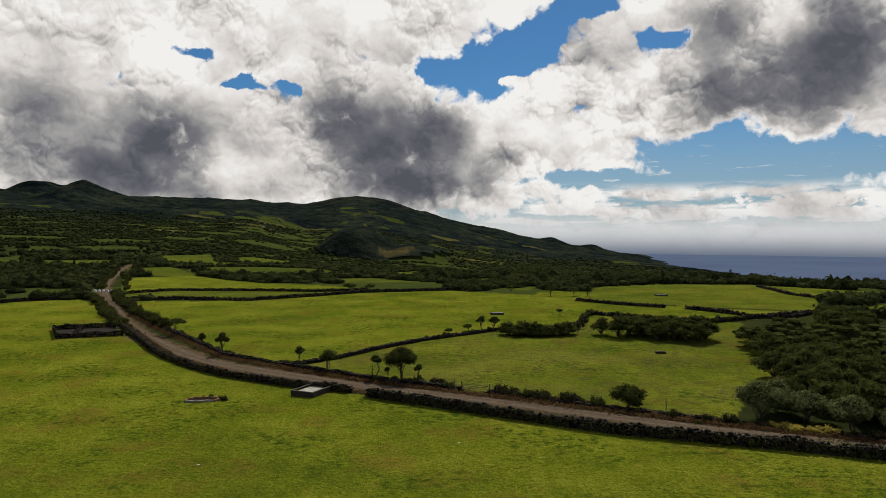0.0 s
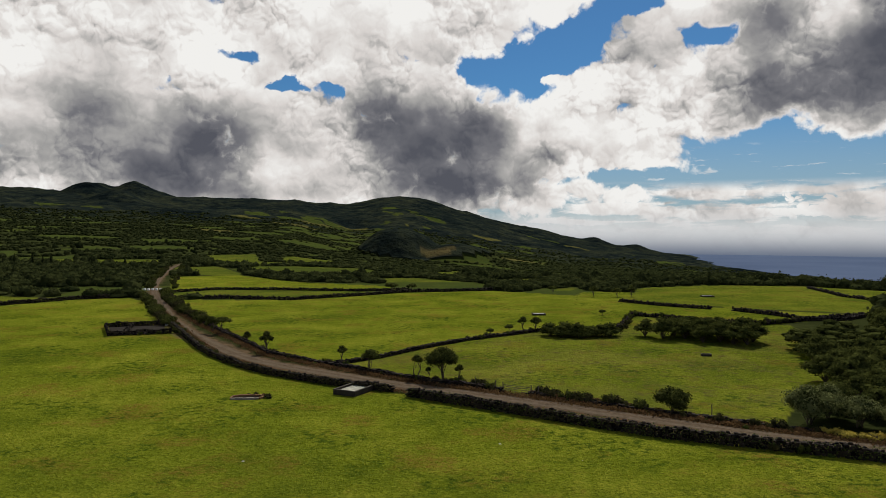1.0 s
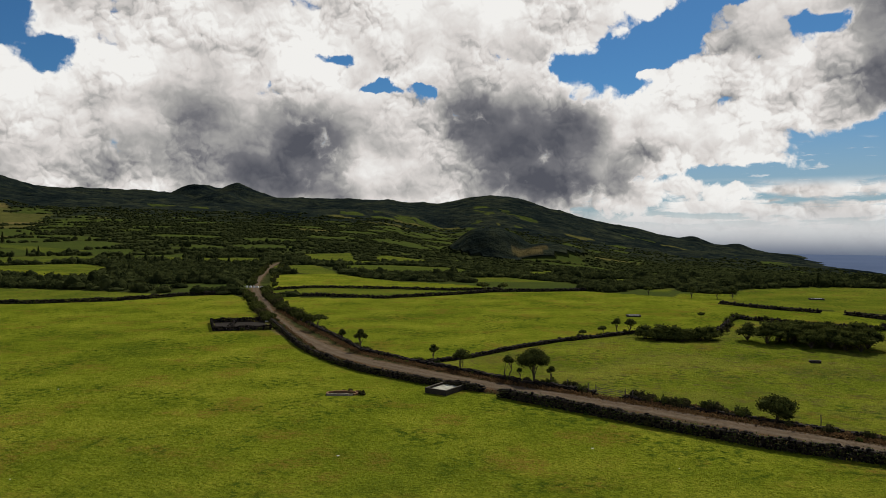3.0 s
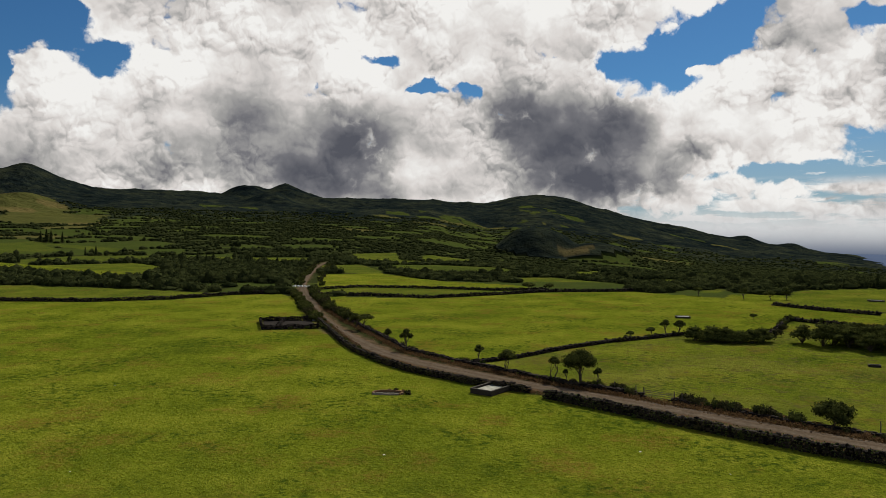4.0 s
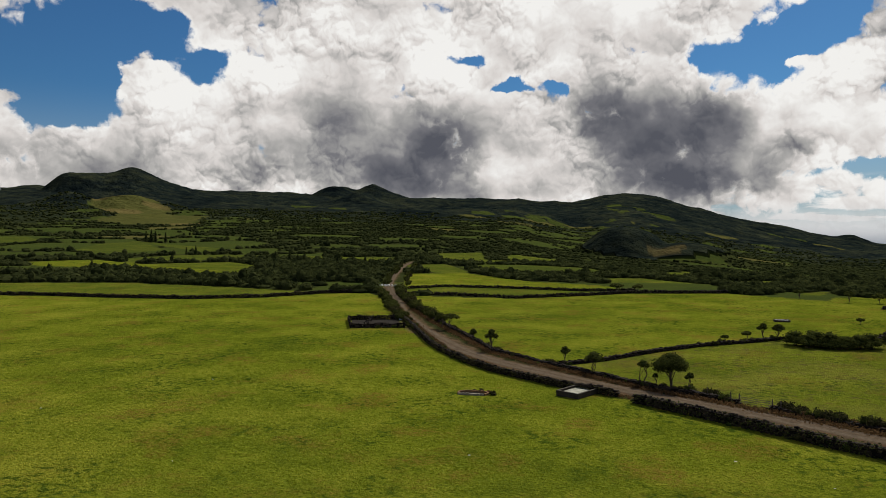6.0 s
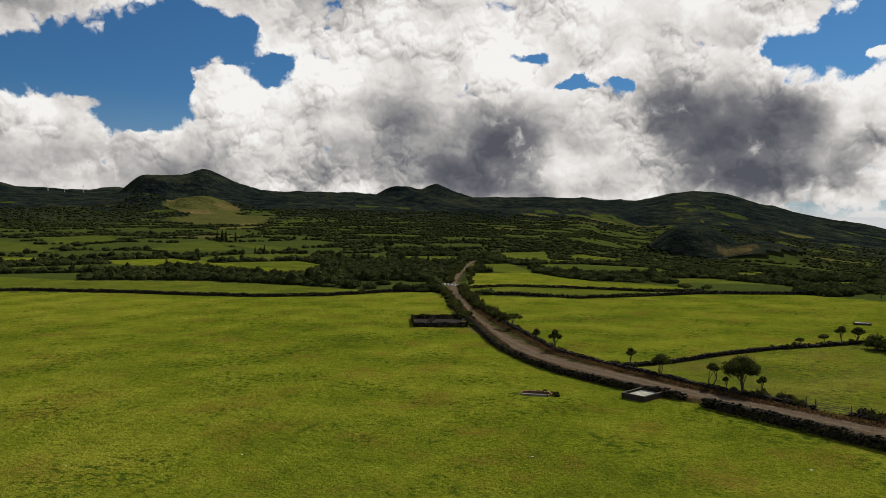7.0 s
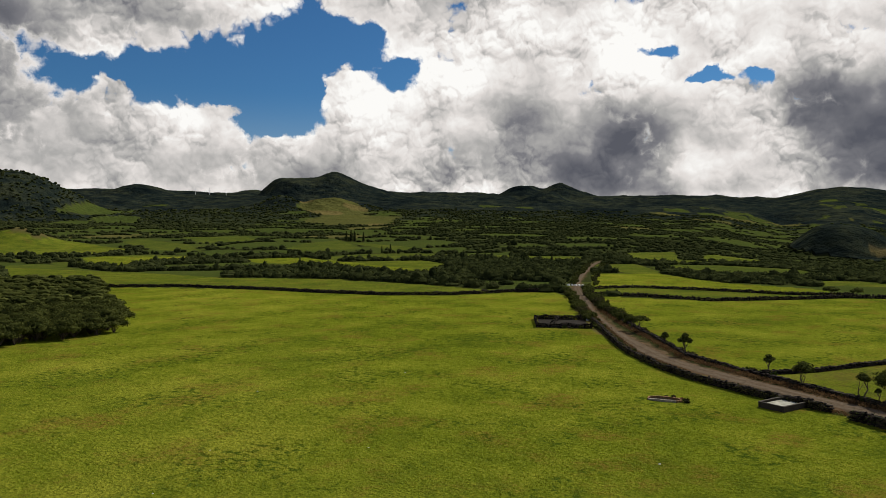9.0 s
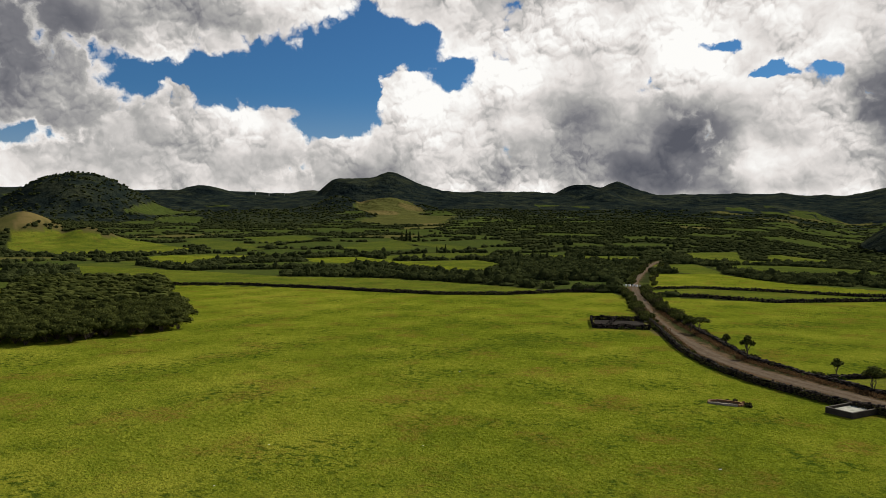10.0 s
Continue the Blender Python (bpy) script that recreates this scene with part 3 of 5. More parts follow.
def land_cover(x, y):
    """Marks of pasture, its tone with painted cloud shade, dry grass and soil, and how near the next hedge is, at
    places in the plane.
    """
    d, az = np.hypot(x, y), np.degrees(np.arctan2(x, y))
    edge, n = np.zeros(x.shape), np.zeros(x.shape)
    for least, size, seed in ((0, 88, 21), (680, 105, 33), (1300, 92, 45)):
        d1, d2, own = cells(x, y, size, seed)
        edge, n = np.where(d >= least, (d2 - d1) * size, edge), np.where(d >= least, own, n)
    turn = az + 7 * fbm(x / 260, y / 260, 3, 61)
    share = 0.46 + 0.28 * fbm(x / 700, y / 700, 3, 5)
    share = np.where((turn < -14) & (turn > -38) & (d > 600), 0.08 + 0.10 * fbm(x / 500, y / 500, 2, 6), share)
    share = np.where(turn > -14, np.where(d < 1200, 0.26, 0.24), share)
    share = np.where((turn > -24) & (turn < -9) & (d > 1300) & (d < 2900), 0.42, share)
    share = np.where((turn < -40) & (d < 1700), 0.66, share)
    share = np.where((d > 2300) & (turn > -9) | (d > 2900) & (turn > -22), 0.03, share)
    share = np.where((d > 1900) & (d < 3500) & (turn > -3), 0.17, share)
    share = np.where((d > 2300) & (turn < -22), 0.07, share)
    share = np.where((d > 2900) & (turn < -20), 0.0, share)
    share = np.where((turn < -50) & (d > 1500), 0.04, share)
    share = np.where((d > 3500) | (np.hypot((az + 67) / 7.5, (d - 2350) / 480) < 1), 0.0, share)
    rough = 0.35 * fbm(x / 160, y / 160, 3, 41)
    green = inside(CRATER_FLANK, x + 90 * rough, y + 90 * rough)
    pasture = ((n < share) & (edge > 10)) | green
    # random field tones, darkened with distance to paint in cloud shade
    shade_tone = np.where(pasture, np.clip(0.42 + (n * 37.7) % 1.0 * 0.6 + np.clip((d - 500) / 1200, 0, 0.5), 0, 1), 0.5)
    dry = ((n * 91.3) % 1.0 > 0.86) & pasture & (d > 600)
    orange = np.hypot((az + 67.5) / 3.6, (d - 930) / 150) < 1
    dry = dry * 0.45 + (orange & (az > -71)) * 0.5 + green * 0.30
    near = d < NEAR_PLAN
    named = np.zeros(x.shape, bool)
    named_shade_tone = np.zeros(x.shape)
    for poly, t in FIELDS:
        hit = inside(poly, x, y)
        named |= hit
        named_shade_tone = np.where(hit, t, named_shade_tone)
    clearing = (fbm(x / 90, y / 90, 3, 17) < -0.42) & (d < 900) & (edge > 11)
    shade_tone = np.where(clearing & ~pasture, 1.0, shade_tone)
    pasture = np.where(named, True, np.where(near, False, pasture) | clearing)
    behind = (abs(az) > 95) & (d < 600)
    pasture = pasture | behind
    shade_tone = np.where(named, named_shade_tone, shade_tone)
    dry = np.where(named, np.where(inside(LOW_FIELD, x, y) & (fbm(x / 14, y / 14, 3, 71) > 0.05), 0.14, 0.0), dry)
    scar = np.hypot((az + 3.8) / 1.5, (d - 1072) / 16) + 0.5 * fbm(x / 60, y / 60, 3, 8) < 1
    dry = np.where(scar, 0.6, dry)
    cone = np.hypot((az + 4.6) / 5.6, (d - 1140) / 110) < 1
    dome = np.hypot((az + 67) / 7.5, (d - 2350) / 480) < 1
    dry = np.where(cone & ~scar, 0.0, dry)
    # grows with distance to paint cloud shade on the slopes; also cone and dome
    shaded_upland = np.maximum(np.clip((d - 1300) / 1200, 0, 1), (cone | dome) * 0.95)
    pasture = pasture & ~cone
    r = reach(ROAD, x, y)
    soil = np.clip((np.interp(y, (180, 250), (3.7, 2.4)) + 0.9 * fbm(x / 3, y / 3, 2, 4) - r) / 1.2, 0, 1)
    return pasture.astype(float), shade_tone, np.clip(dry, 0, 1), soil, shaded_upland, inside(LOW_FIELD, x, y) * 1.0, np.where(named, 99, edge)


def field_near(x, y, by):
    """Whether a named field lies within some metres."""
    hit = np.zeros(x.shape, bool)
    for poly, _ in FIELDS:
        for a, b in ((by, 0), (-by, 0), (0, by), (0, -by)):
            hit |= inside(poly, x + a, y + b)
    return hit


def mesh_object(name, verts, faces, mat, smooth=False, parent=None):
    me = bpy.data.meshes.new(name)
    verts = np.asarray(verts, np.float32)
    if isinstance(faces, np.ndarray):
        me.vertices.add(len(verts)), me.vertices.foreach_set("co", verts.ravel())
        n, k = faces.shape
        me.loops.add(n * k), me.loops.foreach_set("vertex_index", faces.astype(np.int32).ravel())
        me.polygons.add(n), me.polygons.foreach_set("loop_start", np.arange(0, n * k, k, dtype=np.int32))
        me.update(calc_edges=True)
    else:
        me.from_pydata(verts.tolist(), [], faces)
    me.polygons.foreach_set("use_smooth", np.full(len(me.polygons), smooth))
    me.materials.append(mat)
    ob = new(name, me)
    ob.parent = parent
    return ob


def build_ground():
    view = np.arange(-84, 42, 0.2)
    rest = np.linspace(42, 276, 118, endpoint=False)
    az = np.radians(np.concatenate([view, rest]))
    d = np.concatenate([[2.0, 20.0, 40.0], np.exp(np.linspace(np.log(52), np.log(4960), 320))])
    A, D = np.meshgrid(az, d, indexing="ij")
    x, y = (np.sin(A) * D).ravel(), (np.cos(A) * D).ravel()
    z = height(x, y)
    na, nd = len(az), len(d)
    i, j = np.meshgrid(np.arange(na), np.arange(nd - 1), indexing="ij")
    k = (i + 1) % na
    faces = np.stack([i * nd + j, i * nd + j + 1, k * nd + j + 1, k * nd + j], -1).reshape(-1, 4)[:, ::-1]
    verts = np.vstack([np.stack([x, y, z], 1), [[0, 0, ground_z(0, 0)]]])
    even = np.arange(0, na - na % 2, 2)
    hub = np.stack([np.full(len(even), na * nd), ((even + 2) % na) * nd, (even + 1) * nd, even * nd], 1)
    faces = np.vstack([faces, hub])
    ob = mesh_object("ground", verts, faces, MAT_GROUND, True)
    for name, values in zip(("pasture", "shade_tone", "dry", "soil", "shaded_upland", "rough"), land_cover(x, y)):
        ob.data.attributes.new(name, "FLOAT", "POINT").data.foreach_set("value", np.append(values, values[0]).astype(np.float32))
    tagged(ob, "green pasture plain rising into wooded, field-patched slopes", "ground", kind="structure")


def build_sea():
    az = np.radians(np.arange(-12, 130, 1.0))
    d = np.concatenate([[300, 1500, 3000, 3600], np.linspace(3700, 4960, 40)])
    A, D = np.meshgrid(az, d, indexing="ij")
    z = np.full(D.shape, SEA)
    na, nd = A.shape
    i, j = np.meshgrid(np.arange(na - 1), np.arange(nd - 1), indexing="ij")
    faces = np.stack([i * nd + j, i * nd + j + 1, (i + 1) * nd + j + 1, (i + 1) * nd + j], -1).reshape(-1, 4)
    ob = mesh_object("water", np.stack([np.sin(A) * D, np.cos(A) * D, z], -1).reshape(-1, 3), faces, MAT_SEA, True)
    tagged(ob, "calm blue-grey open sea with a pale hazy horizon", "sea", kind="structure")


build_ground()
build_sea()


def resample(line, step):
    pts = [Vector((*p, 0)) for p in line]
    out, carry = [], 0.0
    for a, b in zip(pts, pts[1:]):
        n = (b - a).length
        s = carry
        while s < n:
            out.append((a + (b - a) * (s / n), (b - a).normalized()))
            s += step
        carry = s - n
    return out


def smooth_line(line, rounds=3):
    for _ in range(rounds):
        new_line = [line[0]]
        for a, b in zip(line, line[1:]):
            new_line += [(a[0] * .75 + b[0] * .25, a[1] * .75 + b[1] * .25), (a[0] * .25 + b[0] * .75, a[1] * .25 + b[1] * .75)]
        line = new_line + [line[-1]]
    return line


def build_road():
    rows = resample(smooth_line(ROAD), 1.0)
    cross = (-2.0, -1.5, -0.9, -0.35, 0.35, 0.9, 1.5, 2.0)
    crown = (-.10, .03, -.01, .05, .05, -.01, .03, -.10)
    verts, faces = [], []
    for i, (p, w) in enumerate(rows):
        for s, c in zip(cross, crown):
            s = s * float(np.interp(p.y, (180, 260), (1.0, 0.66))) * (1 + 0.12 * noise.noise((p.x * .3, p.y * .3, s)))
            q = p + Vector((w.y, -w.x, 0)) * s
            verts.append((q.x, q.y, 0.09 + c + 0.02 * noise.noise((q.x, q.y, 3))))
    verts = np.array(verts)
    verts[:, 2] += height(verts[:, 0], verts[:, 1])
    n = len(cross)
    for i in range(len(rows) - 1):
        for j in range(n - 1):
            faces.append((i * n + j, i * n + j + 1, i * n + n + j + 1, i * n + n + j))
    ob = mesh_object("road", verts, faces, MAT_ROAD, True)
    ob.data.attributes.new("across", "FLOAT", "POINT").data.foreach_set("value", np.tile(np.array(cross, np.float32), len(rows)))
    tagged(ob, "rutted brown dirt lane between low stone walls", "road", kind="structure")


build_road()


# ---- trees, bushes and stones ----
def quads(rng, centres, normals, size):
    """Small leaf blades: one bent quad at each centre, turned about its normal."""
    n = len(centres)
    helper = rng.normal(size=(n, 3))
    u = np.cross(normals, helper)
    u /= np.linalg.norm(u, axis=1, keepdims=True) + 1e-9
    v = np.cross(normals, u)
    s = (size * rng.uniform(0.6, 1.3, n))[:, None]
    a, b = u * s, v * s * 0.75
    verts = np.stack([centres - a, centres - b * 0.9, centres + a, centres + b], 1).reshape(-1, 3)
    return verts, np.arange(n * 4).reshape(-1, 4)


def ellipsoid_points(rng, n, lobes):
    """Points near the skins of several lobes, with outward normals."""
    weight = np.array([l[3] * l[4] for l in lobes])
    pick = rng.choice(len(lobes), n, p=weight / weight.sum())
    l = np.array(lobes)[pick]
    d = rng.normal(size=(n, 3))
    d /= np.linalg.norm(d, axis=1, keepdims=True)
    r = rng.uniform(0.72, 1.06, n)[:, None]
    size = np.stack([l[:, 3], l[:, 3], l[:, 4]], 1)
    lean = d + rng.normal(size=(n, 3)) * 0.35
    return l[:, :3] + d * size * r, lean / np.linalg.norm(lean, axis=1, keepdims=True)


def icosphere(level):
    bm = bmesh.new()
    bmesh.ops.create_icosphere(bm, subdivisions=level, radius=1.0)
    v = np.array([p.co[:] for p in bm.verts])
    f = np.array([[p.index for p in q.verts] for q in bm.faces])
    bm.free()
    return v, f


ICO1, ICO2 = icosphere(1), icosphere(2)


def lobe_mesh(rng, lobes, ico, rough=0.25, shrink=1.0):
    V, F, base = [], [], 0
    for x, y, z, r, h in lobes:
        v = ico[0] * (1 + rng.uniform(-rough, rough, (len(ico[0]), 1)))
        V.append(v * (r * shrink, r * shrink, h * shrink) + (x, y, z))
        F.append(ico[1] + base)
        base += len(ico[0])
    return np.vstack(V), np.vstack(F)


def tube(points, radii, sides=6):
    V, F = [], []
    for i, (p, r) in enumerate(zip(points, radii)):
        p = Vector(p)
        nxt, prv = Vector(points[min(i + 1, len(points) - 1)]), Vector(points[max(i - 1, 0)])
        turn = (nxt - prv).to_track_quat("Z", "Y")
        for s in range(sides):
            a = 2 * math.pi * s / sides
            V.append(p + turn @ Vector((math.cos(a) * r, math.sin(a) * r, 0)))
    for i in range(len(points) - 1):
        for s in range(sides):
            t = (s + 1) % sides
            F.append((i * sides + s, i * sides + t, (i + 1) * sides + t, (i + 1) * sides + s))
    return [tuple(v) for v in V], F


def join(pieces):
    V, F, base = [], [], 0
    for v, f in pieces:
        V += [tuple(q) for q in v]
        F += [tuple(int(i) + base for i in q) for q in f]
        base += len(v)
    return V, F


def tree(name, tall, wide, crown_low, leaves, leaf, seed, label, mat=None, stems=1, lobes_n=7, flat=0.6, inner=True):
    """A tree: an empty at its foot with trunk, limbs and a crown of leaf blades over lobes."""
    rng = np.random.default_rng(seed)
    root = new(name)
    lobes = []
    for i in range(lobes_n):
        a = 2.4 * i + rng.uniform(-.4, .4)
        r = wide * 0.36 * math.sqrt((i + 0.3) / lobes_n)
        size = wide * rng.uniform(0.20, 0.28)
        top = crown_low + (tall - crown_low) * rng.uniform(0.4, 0.75) * (1.0 - 0.35 * (r / (wide * 0.4)) ** 2)
        lobes.append((math.cos(a) * r, math.sin(a) * r, top, size, size * flat))
    lobes.append((0, 0, tall - wide * 0.28 * flat, wide * 0.28, wide * 0.28 * flat))
    wood = []
    for s in range(stems):
        off = Vector((rng.uniform(-.25, .25), rng.uniform(-.25, .25), 0)) * (stems > 1)
        fork = Vector((rng.uniform(-.2, .2), rng.uniform(-.2, .2), max(0.5, crown_low * rng.uniform(0.45, 0.7)))) + off * 2
        thick = tall * 0.035 / math.sqrt(stems)
        wood.append(tube([off - Vector((0, 0, 0.3)), off * 1.3 + Vector((0, 0, fork.z * .5)), fork], [thick * 1.4, thick * 1.05, thick * .9], 7))
        for i, l in enumerate(lobes):
            if i % stems == s:
                end = Vector(l[:3])
                mid = fork.lerp(end, 0.5) + Vector((rng.uniform(-.2, .2), rng.uniform(-.2, .2), 0.15))
                wood.append(tube([fork, mid, end], [thick * .6, thick * .4, thick * .16], 5))
    V, F = join(wood)
    mesh_object("trunk", V, F, MAT_BARK, True, root)
    c, nrm = ellipsoid_points(rng, leaves, lobes)
    v, f = quads(rng, c, nrm, leaf)
    if inner:
        lv, lf = lobe_mesh(rng, lobes, ICO1, 0.2, 0.74)
        V = np.vstack([v, lv])
        faces = f.tolist() + (lf + len(v)).tolist()
    else:
        V, faces = v, f
    mesh_object("crown", V, faces, mat or MAT_LEAF, False, root)
    return tagged(root, label, "tree")


def place(ob, x, y, turn=0.0, size=1.0, sink=0.05):
    ob.location, ob.rotation_euler, ob.scale = (x, y, ground_z(x, y) - sink), (0, 0, turn), (size, size, size)
    return ob


def at_pose(x, y, turn, sink=0.05):
    return Matrix.Translation((x, y, ground_z(x, y) - sink)) @ Matrix.Rotation(turn, 4, "Z")


def copy_sized(ob, x, y, turn, size, sink=0.05):
    made = copy_thing(ob, at_pose(x, y, turn, sink))
    made.scale = (size, size, size)
    return made


# ---- dry-stone walls ----
def wall_thing(name, line, tall, wide, label, step=0.55, seed=0, courses=3):
    """Rough rounded black stones heaped in uneven courses on either face of a wall."""
    rng = np.random.default_rng(seed)
    rows = resample(line, step)
    V, F, base = [], [], 0
    up = tall / courses
    ball, tri = ICO1

    def stone(x, y, z, size, turn):
        nonlocal base
        v = np.clip(ball * rng.uniform(0.75, 1.35, (len(ball), 1)), -0.82, 0.82) * size * 1.1
        ca, sa = math.cos(turn), math.sin(turn)
        V.append(np.stack([v[:, 0] * ca - v[:, 1] * sa + x, v[:, 0] * sa + v[:, 1] * ca + y, v[:, 2] + z], 1))
        F.append(tri + base)
        base += len(ball)

    for p, w in rows:
        side = Vector((w.y, -w.x, 0))
        z0 = ground_z(p.x, p.y)
        lift = 1 + 0.28 * noise.noise((p.x * .35, p.y * .35, seed))
        along = math.atan2(w.y, w.x)
        for c in range(courses):
            spread = wide * (0.5 - 0.12 * c / courses)
            for s in (-1, 1):
                size = np.array([step * rng.uniform(0.35, 0.85), wide * rng.uniform(0.20, 0.34), up * lift * rng.uniform(0.42, 0.85)])
                q = p + side * (s * spread * rng.uniform(0.45, 0.62)) + w * (rng.uniform(-.35, .35) + 0.5 * (c % 2)) * step
                stone(q.x, q.y, z0 + up * lift * (c + rng.uniform(0.3, 0.6)), size, along + rng.normal() * 0.3)
        if rng.random() < 0.5:
            size = np.array([step * 0.5, wide * 0.3, up * 0.6]) * rng.uniform(0.6, 1.2, 3)
            stone(p.x + side.x * rng.uniform(-.2, .2), p.y + side.y * rng.uniform(-.2, .2), z0 + tall * lift + size[2] * 0.3, size, rng.uniform(0, 6.28))
    ob = mesh_object(name, np.vstack(V), np.vstack(F), MAT_STONE, False)
    return tagged(ob, label, "stone wall", "dry-stone walls")


NEAR_WALL = [(66, 57), (44, 68.6), (37, 71.4), (31, 73.4), (25, 75.3), (19, 77.4), (11.5, 81.4), (5, 85.2), (-2, 89.5), (-10, 94.4)]
ROADSIDE = "black dry-stone wall beside the dirt lane"
FIELDWALL = "low black dry-stone wall between pastures"
wall_thing("stone_wall", NEAR_WALL, 1.15, 0.9, "overgrown " + ROADSIDE, 0.40, 1, 4)
wall_thing("stone_wall", [(-12.4, 97), (-21.5, 101), (-26.5, 104), (-32.5, 107.5), (-38.5, 112.5), (-47.5, 122.5), (-53.5, 131), (-62.5, 146), (-73, 163), (-87, 187), (-101, 211), (-112, 232)], 0.95, 0.8, ROADSIDE, 0.42, 2, 4)
wall_thing("stone_wall", [(64, 64), (46, 75.6), (33, 82), (24, 86.8), (15, 91.2), (6, 96)], 0.5, 0.9, "low tumbled " + ROADSIDE, 0.5, 3)
wall_thing("stone_wall", [(2.5, 97.8), (-8, 103), (-16, 109), (-26, 116), (-38, 125), (-49, 141), (-64, 162), (-81, 188), (-99, 219), (-112, 245)], 0.7, 0.9, ROADSIDE, 0.5, 4)
wall_thing("stone_wall", [(-24, 116.5), (-18, 123), (-11, 134), (-3, 144), (6, 152), (12, 158), (19, 158), (29, 159)], 0.65, 0.8, FIELDWALL, 0.45, 5)
wall_thing("stone_wall", [(29, 159), (39, 190), (54, 177), (66, 173), (100, 193)], 0.9, 0.9, FIELDWALL, 0.5, 6, 2)
wall_thing("stone_wall", [(42, 225), (52, 214), (64, 206)], 0.9, 0.9, FIELDWALL, 0.5, 7, 2)
wall_thing("stone_wall", [(69, 203), (76, 192), (80, 181), (88, 181), (101, 193)], 0.9, 0.9, FIELDWALL, 0.5, 8, 2)
wall_thing("stone_wall", [(125, 285), (121, 250), (123, 239), (142, 230), (180, 220)], 0.9, 0.9, FIELDWALL, 0.55, 9, 2)
wall_thing("stone_wall", [(-330, 141), (-284, 159), (-261, 174), (-221, 183), (-192, 184), (-161, 189), (-141, 202), (-130, 220), (-115, 229)], 1.1, 0.9, FIELDWALL, 0.45, 10)
wall_thing("stone_wall", [(-101, 226), (-82, 227), (-61, 224), (-42, 240), (-29, 255), (3, 266)], 1.0, 0.9, FIELDWALL, 0.5, 11, 2)
wall_thing("stone_wall", [(-110, 248), (-100, 261), (-79, 262), (-45, 258), (-28, 266)], 0.9, 0.9, FIELDWALL, 0.55, 12, 2)


# ---- woods ----
def scatter(poly, gap, seed):
    rng = np.random.default_rng(seed)
    xs, ys = [p[0] for p in poly], [p[1] for p in poly]
    gx, gy = np.meshgrid(np.arange(min(xs), max(xs), gap), np.arange(min(ys), max(ys), gap * 0.87))
    gx = gx + (np.arange(gx.shape[0]) % 2)[:, None] * gap * 0.5
    x, y = gx.ravel() + rng.uniform(-.35, .35, gx.size) * gap, gy.ravel() + rng.uniform(-.35, .35, gx.size) * gap
    keep = inside(poly, x, y)
    return np.stack([x[keep], y[keep]], 1), rng


WOOD_LABEL = "dense dark evergreen tree in a closed wood"
LEAVES = 1050
WOOD_TREES = [tree("evergreen_tree", 6.0, 7.0, 1.5, LEAVES, 0.26, 50 + i, WOOD_LABEL, stems=1 + i % 2, lobes_n=11, flat=0.48) for i in range(4)]
for i, o in enumerate(WOOD_TREES):
    tagged(o, group="wood trees")
used_first = []


def wood(poly, gap, near_point, things, seed, low=0.62, high=1.2, sunk=0.9):
    pts, rng = scatter(poly, gap, seed)
    pts = pts[np.argsort(np.hypot(pts[:, 0] - near_point[0], pts[:, 1] - near_point[1]))]
    rest = []
    for i, (x, y) in enumerate(pts):
        kind, turn, size = rng.integers(4), rng.uniform(0, 6.28), rng.uniform(low, high)
        if i < things:
            if kind not in used_first:
                used_first.append(kind)
                place(WOOD_TREES[kind], x, y, turn, size, sunk * size)
            else:
                copy_sized(WOOD_TREES[kind], x, y, turn, size, sunk * size)
        else:
            rest.append((x, y, turn, size, kind))
    if not rest:
        return
    V, F, base = [], [], 0
    for x, y, turn, size, kind in rest:
        crown = [c for c in WOOD_TREES[kind].children if c.name.startswith("crown")][0]
        me = crown.data
        co = np.empty(len(me.vertices) * 3)
        me.vertices.foreach_get("co", co)
        co = co.reshape(-1, 3)
        blades = co[:LEAVES * 4].reshape(-1, 4, 3)[::5].reshape(-1, 3)
        lobe = co[LEAVES * 4:]
        n_lobe = len(lobe) // len(ICO1[0])
        f_lobe = np.vstack([ICO1[1] + j * len(ICO1[0]) for j in range(n_lobe)])
        tri = np.arange(len(blades)).reshape(-1, 4)
        f_blade = np.vstack([tri[:, [0, 1, 2]], tri[:, [0, 2, 3]]])
        v = np.vstack([blades, lobe * (1.12, 1.12, 1.05)])
        c, s = math.cos(turn), math.sin(turn)
        v = np.stack([v[:, 0] * c - v[:, 1] * s, v[:, 0] * s + v[:, 1] * c, v[:, 2]], 1) * size + (x, y, ground_z(x, y) - sunk * size)
        V.append(v), F.append(np.vstack([f_blade, f_lobe + len(blades)]) + base)
        base += len(v)
    ob = mesh_object("wood_canopy", np.vstack(V), np.vstack(F), MAT_LEAF)
    tagged(ob, "closed canopy of dark evergreen trees farther into the wood", "woodland", kind="stuff")


WOOD_EAST = [(61, 147), (55, 124), (52, 113), (45, 99), (41, 91), (45, 86), (52, 80), (72, 70), (100, 110), (94, 143), (76, 148), (71, 152)]
WOOD_CORNER = [(92, 172), (95, 159), (86, 148), (82, 155)]
WOOD_ROW = [(33, 154), (35, 148), (45, 144), (53, 142), (56, 148), (46, 159)]
WOOD_CLUMP = [(12, 154), (27, 153), (26, 148), (14, 149)]
WOOD_WEST = [(-160, 48), (-157, 57), (-152, 71), (-154, 88), (-176, 102), (-248, 135), (-302, 164), (-350, 125), (-200, 58)]
wood(WOOD_EAST, 4.2, (46, 85), 110, 71, 0.5, 0.92)
wood(WOOD_CORNER, 4.0, (88, 150), 20, 75, 0.7, 1.0)
wood(WOOD_ROW, 3.7, (40, 148), 60, 72, 0.6, 0.9)
